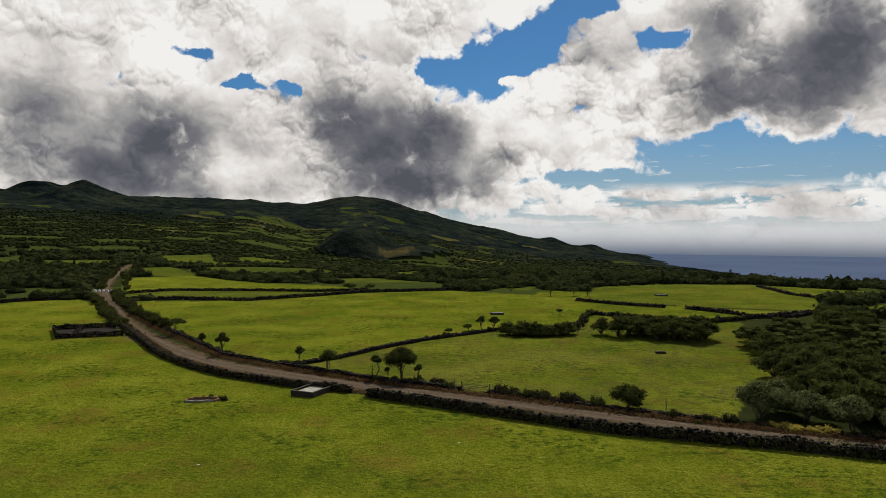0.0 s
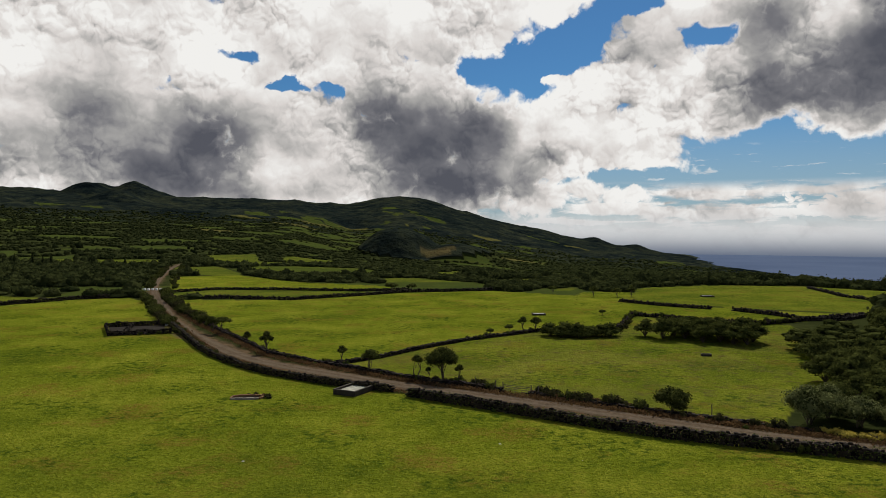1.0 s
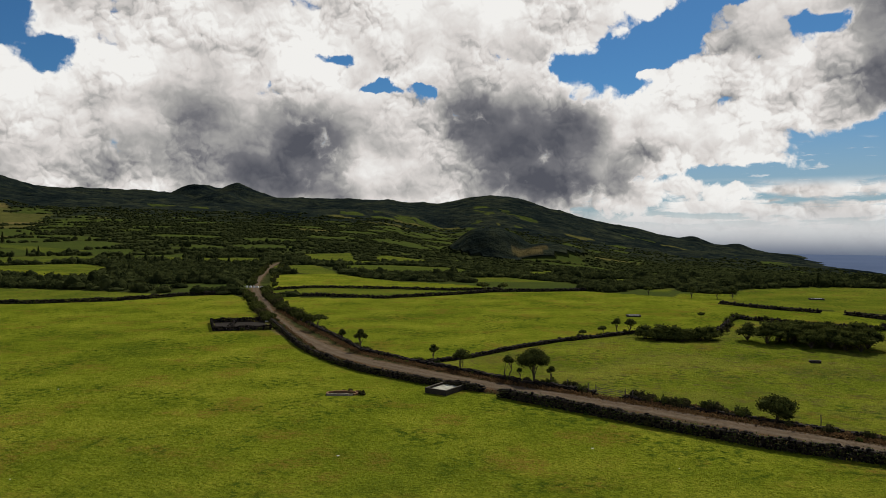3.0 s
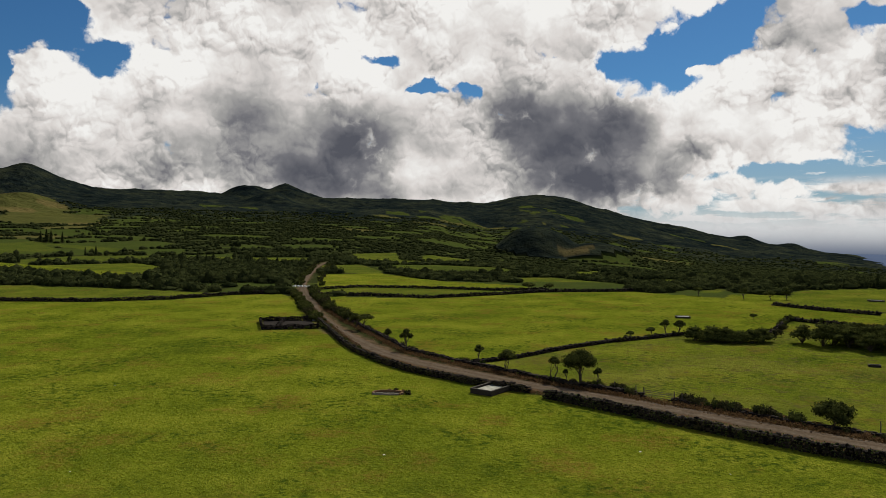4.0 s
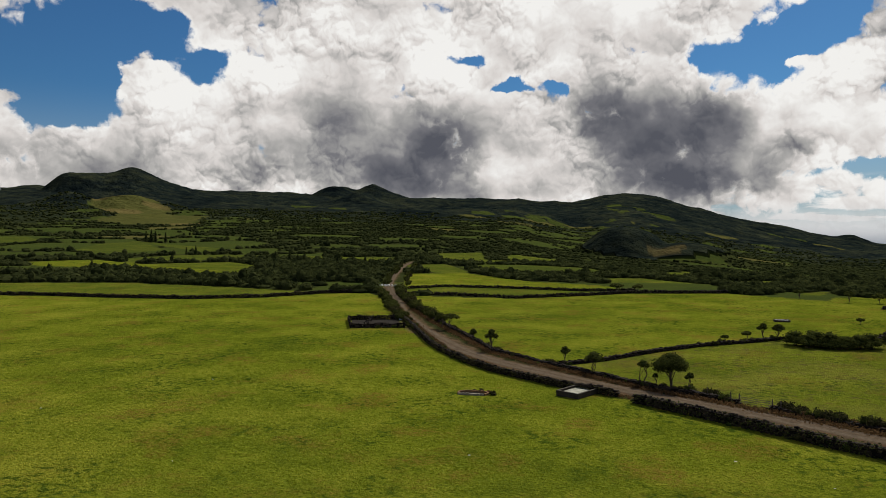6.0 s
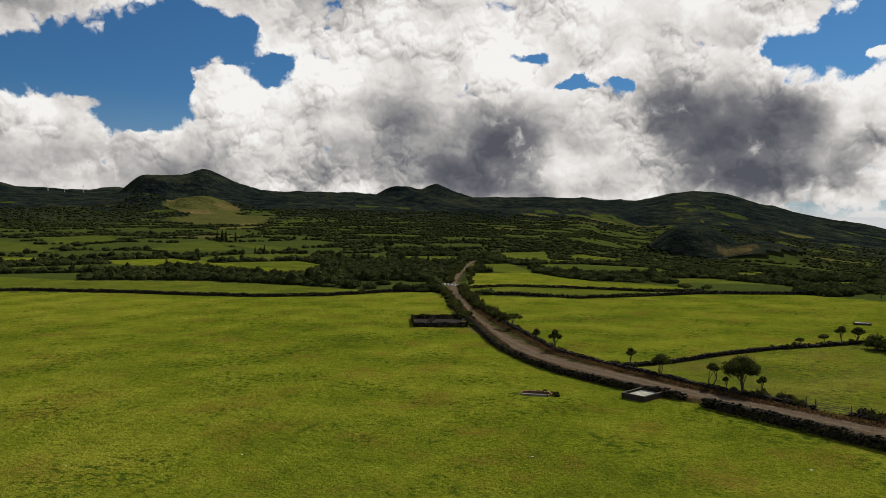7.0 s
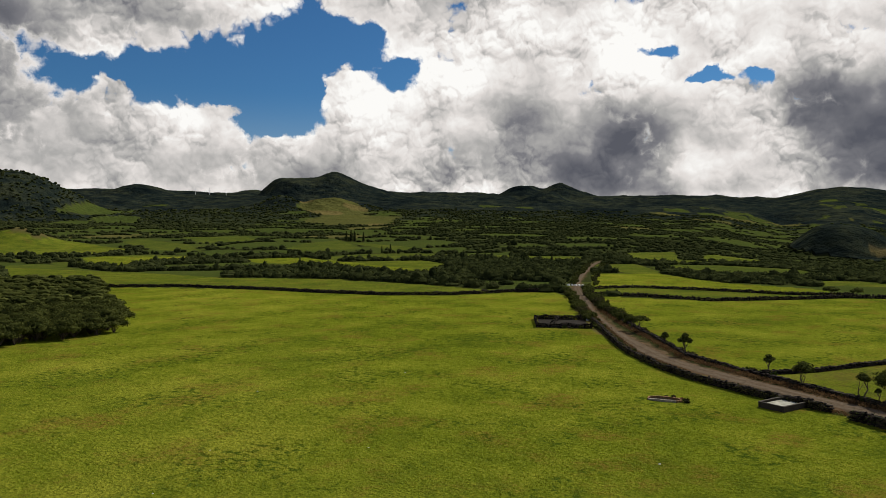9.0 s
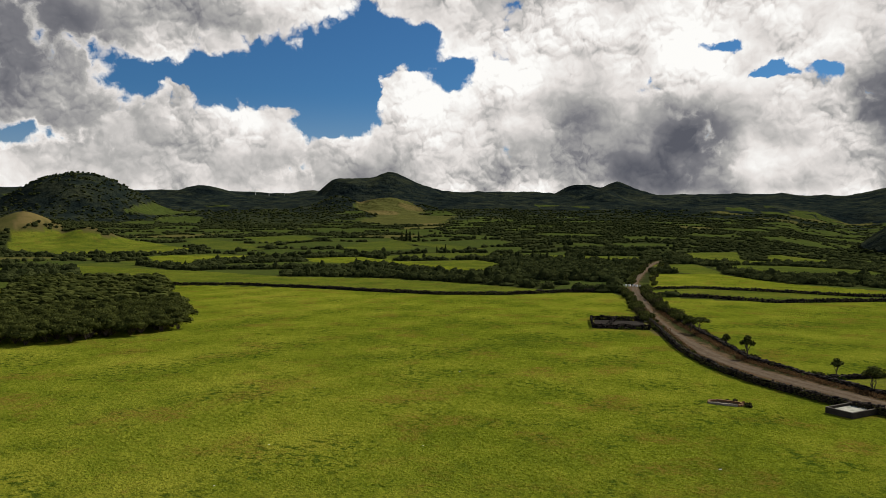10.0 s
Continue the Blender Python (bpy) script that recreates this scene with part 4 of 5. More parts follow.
wood(WOOD_CLUMP, 2.3, (18, 150), 40, 73, 0.45, 0.75, 1.9)
wood(WOOD_WEST, 4.4, (-150, 75), 130, 74, 0.7, 1.05)


# ---- far trees and hedges ----
def far_trees(name, near, far, count, seed, label, ico, sprays=0):
    rng = np.random.default_rng(seed)
    az = rng.uniform(-80, 38, count)
    d = np.sqrt(rng.uniform(near ** 2, far ** 2, count))
    x, y = np.sin(np.radians(az)) * d, np.cos(np.radians(az)) * d
    pasture, _, _, soil, _, _, edge = land_cover(x, y)
    z = height(x, y)
    # hedges stand close; woods are looser; scrub is patchy
    close = np.where(edge < 12, 1.0, np.where(fbm(x / 90, y / 90, 3, 17) > -0.1, 0.55, 0.16))
    close = np.where(field_near(x, y, 9.0), 1.0, close)
    keep = (pasture < 0.5) & ~field_near(x, y, 2.6) & (soil < 0.1) & (z > SEA + 3) & (rng.random(count) < close) & (reach(ROAD, x, y) > 5) & (np.hypot((az + 4.6) / 5.6, (d - 1140) / 110) > 1)
    x, y, z, d, az = x[keep], y[keep], z[keep], d[keep], az[keep]
    n = len(x)
    base_v, base_f = ico
    nv = len(base_v)
    low = np.interp(az, (-24, -14, 10, 20), (1.0, 0.72, 0.72, 0.95))
    tall = rng.uniform(0.8, 1.9, n) ** 1.1 * (1 + d / 4000) * low
    tall = tall * np.where(rng.random(n) < 0.06, 1.7, 1.0)
    wide = rng.uniform(1.2, 3.0, n) * (1 + d / 2200)
    v = base_v[None] * (1 + rng.uniform(-.16, .16, (n, nv, 1)))
    v = v * np.stack([wide, wide, tall], 1)[:, None] + np.stack([x, y, z + tall * 0.55], 1)[:, None]
    f = base_f[None] + (np.arange(n) * nv)[:, None, None]
    v, f = v.reshape(-1, 3), f.reshape(-1, 3)
    if sprays:
        way = rng.normal(size=(n, sprays, 3))
        way[..., 2] = np.abs(way[..., 2]) * 1.1 - 0.35
        way /= np.linalg.norm(way, axis=2, keepdims=True)
        size = np.stack([wide, wide, tall], 1)[:, None] * rng.uniform(0.85, 1.3, (n, sprays, 1))
        c = way * size + np.stack([x, y, z + tall * 0.55], 1)[:, None]
        lean = way.reshape(-1, 3) + rng.normal(size=(n * sprays, 3)) * 0.5
        lv, lf = quads(rng, c.reshape(-1, 3), lean / np.linalg.norm(lean, axis=1, keepdims=True), 0.6)
        f = np.vstack([f, lf[:, [0, 1, 2]] + len(v), lf[:, [0, 2, 3]] + len(v)])
        v = np.vstack([v, lv])
    ob = mesh_object(name, v, f, MAT_LEAF_FAR, False)
    tagged(ob, label, "woodland", kind="stuff")
    return n


far_trees("nearer_hedges", 215, 350, 11000, 80, "dark leafy hedges and scrub beyond the meadow walls", ICO2, 26)
far_trees("hedgerow_trees", 345, 620, 28000, 81, "dark hedges and scrub woods round the nearer fields", ICO1, 8)
far_trees("far_woods", 600, 1700, 48000, 82, "dark hedges and woods between the patchwork fields", ICO1, 3)
far_trees("slope_woods", 1600, 2500, 22000, 83, "dark woods dotted over the far slopes", ICO1)


# ---- trees beside the lane ----
def leafy(rng, lobes, n, leaf, core=0.72):
    c, nrm = ellipsoid_points(rng, n, lobes)
    v, f = quads(rng, c, nrm, leaf)
    lv, lf = lobe_mesh(rng, lobes, ICO1, 0.2, core)
    return np.vstack([v, lv]), f.tolist() + (lf + len(v)).tolist()


place(tree("broad_tree", 4.9, 5.2, 2.0, 3600, 0.13, 116, "broad dome-crowned evergreen tree with forked bare trunks by the lane", stems=3, lobes_n=12, flat=0.75), -6.2, 105.2)
place(tree("small_tree", 2.9, 1.7, 1.7, 420, 0.12, 102, "small round-headed tree on a thin stem", stems=2, lobes_n=4, flat=0.8), -10.0, 106.0, 0.0, 1.25)
place(tree("small_tree", 1.7, 0.8, 1.1, 160, 0.10, 103, "stunted sapling with a tiny tuft of leaves", lobes_n=3, flat=0.8), -8.1, 104.4, 0.0, 1.25)
place(tree("small_tree", 2.7, 1.3, 1.7, 420, 0.12, 104, "ragged small evergreen tree rising from a thicket", stems=2, lobes_n=5, flat=0.8), -3.4, 102.6, 0.0, 1.05)
place(tree("small_tree", 2.7, 2.5, 1.2, 620, 0.13, 105, "bushy small tree with several bare stems", stems=4, lobes_n=6, flat=0.6), -18.0, 112.4, 0.0, 1.25)
place(tree("knotted_tree", 3.2, 1.9, 1.6, 560, 0.14, 106, "knotted clipped tree with a dense lumpy crown", lobes_n=5, flat=0.75), -39.0, 126.5, 0.0, 1.25)
place(tree("flat_topped_tree", 2.9, 3.4, 1.9, 620, 0.15, 107, "wind-bent flat-topped tree over the wall", stems=2, lobes_n=6, flat=0.35), -56.0, 150.5, 0.0, 1.25)
place(tree("small_tree", 2.9, 1.9, 1.6, 420, 0.14, 108, "small dark tree beside the flat-topped one", lobes_n=4, flat=0.8), -58.6, 151.6, 0.0, 1.25)
place(tree("small_tree", 2.2, 1.5, 0.9, 320, 0.13, 109, "thin scrubby small tree on the bank", stems=2, lobes_n=4, flat=0.8), -45.6, 135.2, 0.0, 1.25)
place(tree("round_tree", 3.3, 3.9, 0.9, 2200, 0.13, 110, "low dense round-crowned evergreen tree by the lane", stems=4, lobes_n=11, flat=0.85), 23.3, 89.2, 0.0, 1.1, 0.6)
place(tree("small_tree", 2.3, 1.5, 1.1, 320, 0.13, 111, "small crooked tree above pale aloe leaves", lobes_n=4, flat=0.7), -23.9, 119.0, 0.0, 1.25)
for i, (x, y, tall, wide) in enumerate(((8.6, 158.5, 3.2, 2.3), (11.4, 158.6, 3.1, 2.6), (5.6, 156.5, 1.7, 2.4), (1.4, 152.6, 1.3, 1.9), (36.5, 243, 3.6, 3.2), (44.5, 243, 3.2, 4.0), (49.5, 245, 3.8, 2.9), (-34.0, 262, 3.2, 5.0), (-26.5, 262, 3.0, 4.2), (24.0, 252, 3.0, 3.4), (31, 190, 1.4, 1.9))):
    place(tree("small_tree", tall, wide, tall * 0.4, 380, 0.19, 120 + i, "small dark evergreen tree standing in the pasture", lobes_n=5, flat=0.6), x, y)


for i, (x, y, tall, wide) in enumerate(((37.6, 84.6, 5.0, 5.6), (42.6, 83.2, 4.2, 5.2), (45.6, 79.2, 4.4, 5.0), (50.2, 77.6, 3.6, 4.6), (41.0, 87.6, 4.6, 5.4))):
    place(tree("round_tree", tall, wide, tall * 0.22, 4200, 0.125, 300 + i, "leafy grey-green round-headed tree at the wood's edge", stems=3, lobes_n=12, flat=0.72, mat=MAT_EDGE), x, y, i * 1.1, 1.0, 0.4)


def conifer(seed, tall, label):
    """A spire: a stem and drooping whorls of short boughs."""
    rng = np.random.default_rng(seed)
    root = new("conifer")
    V, F = tube([(0, 0, -0.3), (0, 0, tall * 0.5), (0, 0, tall)], [tall * .03, tall * .02, tall * .004], 6)
    mesh_object("trunk", V, F, MAT_BARK, True, root)
    n = 420
    h = rng.uniform(0.08, 1.0, n) ** 1.1
    r = (1 - h) * tall * 0.20 * rng.uniform(0.5, 1.1, n) + 0.05
    a = rng.uniform(0, 6.28, n)
    c = np.stack([np.cos(a) * r, np.sin(a) * r, h * tall], 1)
    nrm = np.stack([np.cos(a), np.sin(a), 0.6 + 0 * a], 1) + rng.normal(size=(n, 3)) * 0.3
    v, f = quads(rng, c, nrm / np.linalg.norm(nrm, axis=1, keepdims=True), tall * 0.05)
    core = ICO1[0] * (tall * .11, tall * .11, tall * .46) * (1 - 0.6 * np.clip(ICO1[0][:, 2:], 0, 1) * (1, 1, 0)) + (0, 0, tall * .47)
    mesh_object("crown", np.vstack([v, core]), f.tolist() + (ICO1[1] + len(v)).tolist(), MAT_LEAF_FAR, False, root)
    return tagged(root, label, "conifer", "conifers")


spire = place(conifer(140, 7.5, "tall dark conifer rising over the hedges"), -228, 405)
for i, (x, y, size) in enumerate(((-262, 420, 1.1), (-268, 421, 0.9), (-277, 425, 1.2), (-216, 420, 0.9), (92, 300, 0.75), (-292, 430, 1.0), (-300, 431, 0.8), (-640, 690, 1.9), (-652, 696, 2.1), (-630, 696, 1.7), (-664, 700, 1.8), (-420, 500, 1.1), (-432, 502, 0.9))):
    copy_sized(spire, x, y, i * 1.3, size)


# ---- bushes along the lane and its walls ----
def bush(name, seed, tall, wide, n, leaf, mat, label):
    rng = np.random.default_rng(seed)
    lobes = [(rng.uniform(-.35, .35) * wide, rng.uniform(-.35, .35) * wide, tall * rng.uniform(0.3, 0.6), wide * rng.uniform(.25, .36), tall * rng.uniform(.3, .42)) for _ in range(5)]
    V, F = leafy(rng, lobes, n, leaf, 0.7)
    return tagged(mesh_object(name, V, F, mat), label, "bush", "lane bushes")


KINDS = [bush("bramble_bush", 150, 1.5, 1.7, 260, 0.13, MAT_BRUSH, "tangled brown-green brush on the lane's bank"),
         bush("evergreen_bush", 151, 1.6, 1.8, 300, 0.13, MAT_LEAF, "dark evergreen bush growing over the stone wall"),
         bush("bracken_clump", 152, 0.9, 1.6, 220, 0.12, MAT_DEAD, "dry rust-brown bracken beside the lane"),
         bush("weed_clump", 153, 0.8, 1.3, 200, 0.09, MAT_WEED, "pale green weeds climbing the stone wall")]
YELLOW = bush("flowering_bush", 154, 1.1, 1.9, 260, 0.10, MAT_FLOWER, "yellow-flowering shrub at the wood's edge")
seen_kinds = set()


def put_bush(kind, x, y, turn, size):
    ob = KINDS[kind] if kind < 4 else YELLOW
    if kind in seen_kinds:
        return copy_sized(ob, x, y, turn, size, 0.12)
    seen_kinds.add(kind)
    return place(ob, x, y, turn, size, 0.12)


def bush_line(line, step, kinds, seed, low, high, spread=0.5):
    rng = np.random.default_rng(seed)
    for p, w in resample(line, step):
        s = rng.normal() * spread
        put_bush(int(rng.choice(kinds)), p.x - w.y * s, p.y + w.x * s, rng.uniform(0, 6.28), rng.uniform(low, high))


bush_line([(6.5, 96.2), (13, 92.6), (20, 89.4)], 0.55, [0, 0, 2, 1], 161, 0.6, 1.1, 0.3)
bush_line([(20, 88.6), (26, 85.4), (33, 81.6), (40, 78.6)], 0.55, [0, 2, 2, 2, 0, 3], 162, 0.45, 0.95, 0.5)
bush_line([(33, 81.6), (45, 76.2), (58, 68)], 0.9, [4, 3, 0, 2, 2], 163, 0.5, 0.9, 0.5)
bush_line([(1.5, 98.8), (-3, 101.4), (-7, 103.6)], 0.8, [0, 1, 2], 164, 0.6, 1.0, 0.4)
bush_line([(-9, 104.6), (-16, 109.4), (-25, 115.6)], 1.2, [2, 0, 2, 1], 165, 0.35, 0.7, 0.4)
bush_line([(-23, 117.5), (-26, 116.4), (-28, 118)], 0.9, [3, 0, 3], 166, 0.6, 1.0, 0.5)
bush_line([(-30, 119), (-38, 125.8), (-49, 141), (-62, 160)], 2.0, [2, 0, 0, 1], 167, 0.45, 0.85, 0.4)
bush_line([(-62, 160), (-81, 188.5), (-99, 220), (-112, 246)], 1.7, [1, 1, 0], 168, 0.9, 1.7, 0.6)
bush_line([(-73, 162), (-87, 186), (-101, 211), (-114, 233)], 1.6, [1, 1, 0], 169, 0.8, 1.5, 0.6)
bush_line([(-38, 112), (-47.5, 122.5), (-62.5, 146), (-72, 161)], 1.7, [0, 3, 0, 1], 170, 0.45, 0.8, 0.35)
bush_line(NEAR_WALL[1:9], 2.6, [3, 3, 0, 1], 171, 0.35, 0.75, 0.3)
bush_line([(38, 79.5), (43, 77)], 1.2, [4], 172, 0.8, 1.1, 0.4)
bush_line([(-3, 144.4), (6, 152.4), (12, 158)], 2.6, [1, 0], 173, 0.5, 0.9, 0.4)
bush_line([(29, 159), (39, 190), (54, 177), (66, 173), (78, 180)], 2.4, [1, 0], 174, 0.6, 1.2, 0.6)
bush_line([(-124, 262), (-139, 292), (-163, 352), (-194, 432)], 3.2, [1, 1, 0], 175, 0.7, 1.3, 0.8)
bush_line([(-116, 262), (-129, 292), (-154, 352), (-184, 430)], 4.0, [1, 1, 0], 176, 0.7, 1.2, 0.8)


def aloe(x, y, seed):
    """A rosette of thick pale pointed leaves."""
    rng = np.random.default_rng(seed)
    pieces = []
    for i in range(14):
        a, up, n = rng.uniform(0, 6.28), rng.uniform(.5, 1.3), rng.uniform(.7, 1.1)
        way = Vector((math.cos(a) * math.cos(up), math.sin(a) * math.cos(up), math.sin(up)))
        pieces.append(tube([way * 0.05, way * n * .5, way * n + Vector((0, 0, -.08))], [0.07, 0.09, 0.008], 4))
    V, F = join(pieces)
    ob = mesh_object("aloe_plant", V, F, MAT_WEED)
    tagged(place(ob, x, y), "pale spiky aloe rosette on the lane's bank", "plant", "aloe plants")


for i, (x, y) in enumerate(((-25.6, 117.6), (-24.4, 117.0), (-26.8, 118.6), (-22.6, 116.2))):
    aloe(x, y, 180 + i)


# ---- brown verge between the lane and its upper wall ----
def verge(line, width, count, seed):
    rng = np.random.default_rng(seed)
    rows = resample(line, 0.25)
    c, nrm = [], []
    for _ in range(count):
        p, w = rows[rng.integers(len(rows))]
        s = rng.normal() * width
        p = p + w * rng.uniform(-0.13, 0.13)
        x, y = p.x - w.y * s, p.y + w.x * s
        c.append((x, y, rng.uniform(0.02, 0.4)))
        nrm.append(rng.normal(size=3) + (0, 0, 0.8))
    nrm, c = np.array(nrm), np.array(c)
    c[:, 2] += height(c[:, 0], c[:, 1])
    v, f = quads(rng, c, nrm / np.linalg.norm(nrm, axis=1, keepdims=True), 0.14)
    tagged(mesh_object("verge_bracken", v, f, MAT_DEAD), "dry red-brown bracken and grass along the lane's verge", "bracken", kind="stuff")


verge([(46, 74.2), (33, 80.4), (24, 85), (15, 89.4), (6, 94.2), (-8, 101.8), (-16, 107.6), (-26, 114.6), (-38, 123.6), (-49, 139.4), (-64, 160.4), (-81, 186.5)], 0.6, 15000, 230)
verge([(44, 69.8), (31, 74.6), (19, 78.6), (5, 86.4), (-9, 95.2), (-21.5, 102.2), (-32, 109), (-46.5, 123.5), (-61.5, 147), (-72, 164), (-86, 188)], 0.35, 6000, 231)


# ---- creepers over the stones of the roadside walls ----
def creepers(line, tall, side, count, seed, mat, leaf):
    rng = np.random.default_rng(seed)
    rows = resample(line, 0.2)
    c, nrm = [], []
    for _ in range(count):
        p, w = rows[rng.integers(len(rows))]
        if noise.noise((p.x * .4, p.y * .4, seed)) < -0.25 + rng.normal() * 0.2:
            continue
        p = p + w * rng.uniform(-0.1, 0.1)
        h = rng.uniform(0, 1.15) * tall
        off = side * (0.52 + rng.uniform(0, 0.16)) if h < tall * 0.95 else rng.uniform(-.5, .5)
        x, y = p.x + w.y * off, p.y - w.x * off
        c.append((x, y, h))
        nrm.append(np.array((w.y * side, -w.x * side, 0.6)) + rng.normal(size=3) * 0.5)
    nrm, c = np.array(nrm), np.array(c)
    c[:, 2] += height(c[:, 0], c[:, 1])
    v, f = quads(rng, c, nrm / np.linalg.norm(nrm, axis=1, keepdims=True), leaf)
    tagged(mesh_object("wall_creepers", v, f, mat), "pale green creeping leaves over the black wall stones", "creepers", kind="stuff")


LEFT_WALL = [(-12.6, 97), (-21.5, 101), (-32.5, 107.5), (-38.5, 112.5), (-47.5, 122.5), (-62.5, 146), (-73, 163), (-87, 187), (-101, 211)]
creepers(NEAR_WALL, 1.15, -1, 1500, 240, MAT_WEED, 0.09)
creepers(NEAR_WALL, 1.15, 1, 2000, 241, MAT_WEED, 0.09)
creepers(NEAR_WALL, 1.2, 1, 1800, 244, MAT_EDGE, 0.07)
creepers(NEAR_WALL, 1.2, -1, 1200, 245, MAT_BRUSH, 0.10)
creepers(LEFT_WALL, 0.9, 1, 5000, 242, MAT_BRUSH, 0.11)
creepers(LEFT_WALL, 0.9, -1, 5000, 243, MAT_BRUSH, 0.11)


# ---- cattle tank, pens, troughs, gate ----
def part(name, bm, mat, parent, label=""):
    me = bpy.data.meshes.new(name)
    bm.to_mesh(me)
    bm.free()
    me.materials.append(mat)
    ob = new(name, me)
    ob.parent = parent
    return tagged(ob, label)


def slab(a, b, c, d, z0, z1, soft=0.04):
    """A block over four corners in the plane."""
    bm = bmesh.new()
    low = [bm.verts.new((*p, z0)) for p in (a, b, c, d)]
    top = [bm.verts.new((*p, z1)) for p in (a, b, c, d)]
    bm.faces.new(low[::-1]), bm.faces.new(top)
    for i in range(4):
        j = (i + 1) % 4
        bm.faces.new((low[i], low[j], top[j], top[i]))
    bmesh.ops.recalc_face_normals(bm, faces=bm.faces)
    if soft:
        bmesh.ops.bevel(bm, geom=bm.edges[:], offset=soft, segments=1, affect="EDGES")
    return bm


def basin(name, x, y, turn, long, wide, tall, thick, level, label, water=True):
    """An open water tank: four walls, a floor and the water in it."""
    root = new(name)
    root.location, root.rotation_euler = (x, y, ground_z(x, y)), (0, 0, turn)
    L, W = long / 2, wide / 2
    t = thick
    part("wall", slab((-L, -W), (L, -W), (L, -W + t), (-L, -W + t), -0.3, tall), MAT_CONCRETE, root)
    part("wall", slab((-L, W - t), (L, W - t), (L, W), (-L, W), -0.3, tall + 0.004), MAT_CONCRETE, root)
    part("wall", slab((-L, -W + t), (-L + t, -W + t), (-L + t, W - t), (-L, W - t), -0.3, tall - 0.004), MAT_CONCRETE, root)
    part("wall", slab((L - t, -W + t), (L, -W + t), (L, W - t), (L - t, W - t), -0.3, tall + 0.002), MAT_CONCRETE, root)
    # added strips on the wall tops that paint their lit edges
    for x0, y0, x1, y1 in ((-L, -W, L, -W + t), (-L, W - t, L, W), (-L, -W + t, -L + t, W - t), (L - t, -W + t, L, W - t)):
        part("coping", slab((x0 - .02, y0 - .02), (x1 + .02, y0 - .02), (x1 + .02, y1 + .02), (x0 - .02, y1 + .02), tall + 0.006, tall + 0.05, 0.015), MAT_LIT_RIM, root, "thin wall-top rim coloured lighter, as lit from above")
    part("floor", slab((-L + t, -W + t), (L - t, -W + t), (L - t, W - t), (-L + t, W - t), -0.1, level - 0.12, 0), MAT_PALE, root, "pale silted concrete floor")
    part("water", slab((-L + t, -W + t), (L - t, -W + t), (L - t, W - t), (-L + t, W - t), level - 0.02, level, 0), MAT_WATER if water else MAT_PALE, root, "still pale water")
    return tagged(root, label, "water tank")


basin("water_tank", -17.5, 97.2, math.atan2(5.3, 2.3), 5.9, 3.5, 0.68, 0.20, 0.42, "low dark concrete cattle tank filled with pale water")
for x, y, turn, long in ((14.3, 189, 0.1, 3.4), (40.3, 132.3, -0.1, 1.8), (75, 246, 0.0, 4.2)):
    basin("cattle_trough", x, y, turn, long, 2.2 if long > 3 else 0.9, 0.42 if long > 3 else 0.34, 0.16, 0.36 if long > 3 else 0.28, "small concrete cattle trough in the pasture", False)

PEN = "black stone side of an open cattle pen"
pen = new("cattle_pen")
pen.location = (0, 0, 0)
for i, line in enumerate((((-86.0, 158.0), (-78.4, 145.2)), ((-78.4, 145.2), (-66.8, 150.0)), ((-86.0, 158.0), (-73.2, 163.5)), ((-75.6, 146.6), (-80.6, 160.2)))):
    w = wall_thing("pen_wall", list(line), 1.0, 0.4, PEN, 0.45, 190 + i)
    w.parent = pen
    for key in ("category", "group"):
        del w[key]
tagged(pen, "roofless black stone cattle pen beside the lane", "cattle pen")
# the floor's near-black colour includes the shade inside the pen walls
bm = slab((-85.2, 158.0), (-78.2, 146.2), (-68, 150.2), (-74.4, 162.4), -0.2, 0.06, 0)
part("floor", bm, two_tone("shaded_earth", (0.010, 0.008, 0.006), (0.034, 0.026, 0.019), 0.8, 0.95), pen, "trodden earth floor coloured dark for the walls' shade")


def drum(name, x, y, r, tall, mat, label, category):
    bm = bmesh.new()
    bmesh.ops.create_cone(bm, segments=14, radius1=r, radius2=r * 1.08, depth=tall, cap_ends=True)
    bmesh.ops.bevel(bm, geom=[e for e in bm.edges if abs(e.verts[0].co.z - e.verts[1].co.z) < 1e-4], offset=r * .12, segments=2, affect="EDGES")
    bmesh.ops.translate(bm, verts=bm.verts, vec=(0, 0, tall / 2))
    me = bpy.data.meshes.new(name)
    bm.to_mesh(me), bm.free()
    me.materials.append(mat)
    ob = new(name, me)
    ob.location = (x, y, ground_z(x, y) + 0.06)
    tagged(ob, label, category)


drum("white_drum", -73.4, 161.8, 0.45, 0.9, MAT_WHITE, "white plastic drum standing in the stone pen", "drum")
drum("white_tub", -76.4, 148.4, 0.55, 0.4, MAT_WHITE, "low white feed tub in the stone pen", "tub")


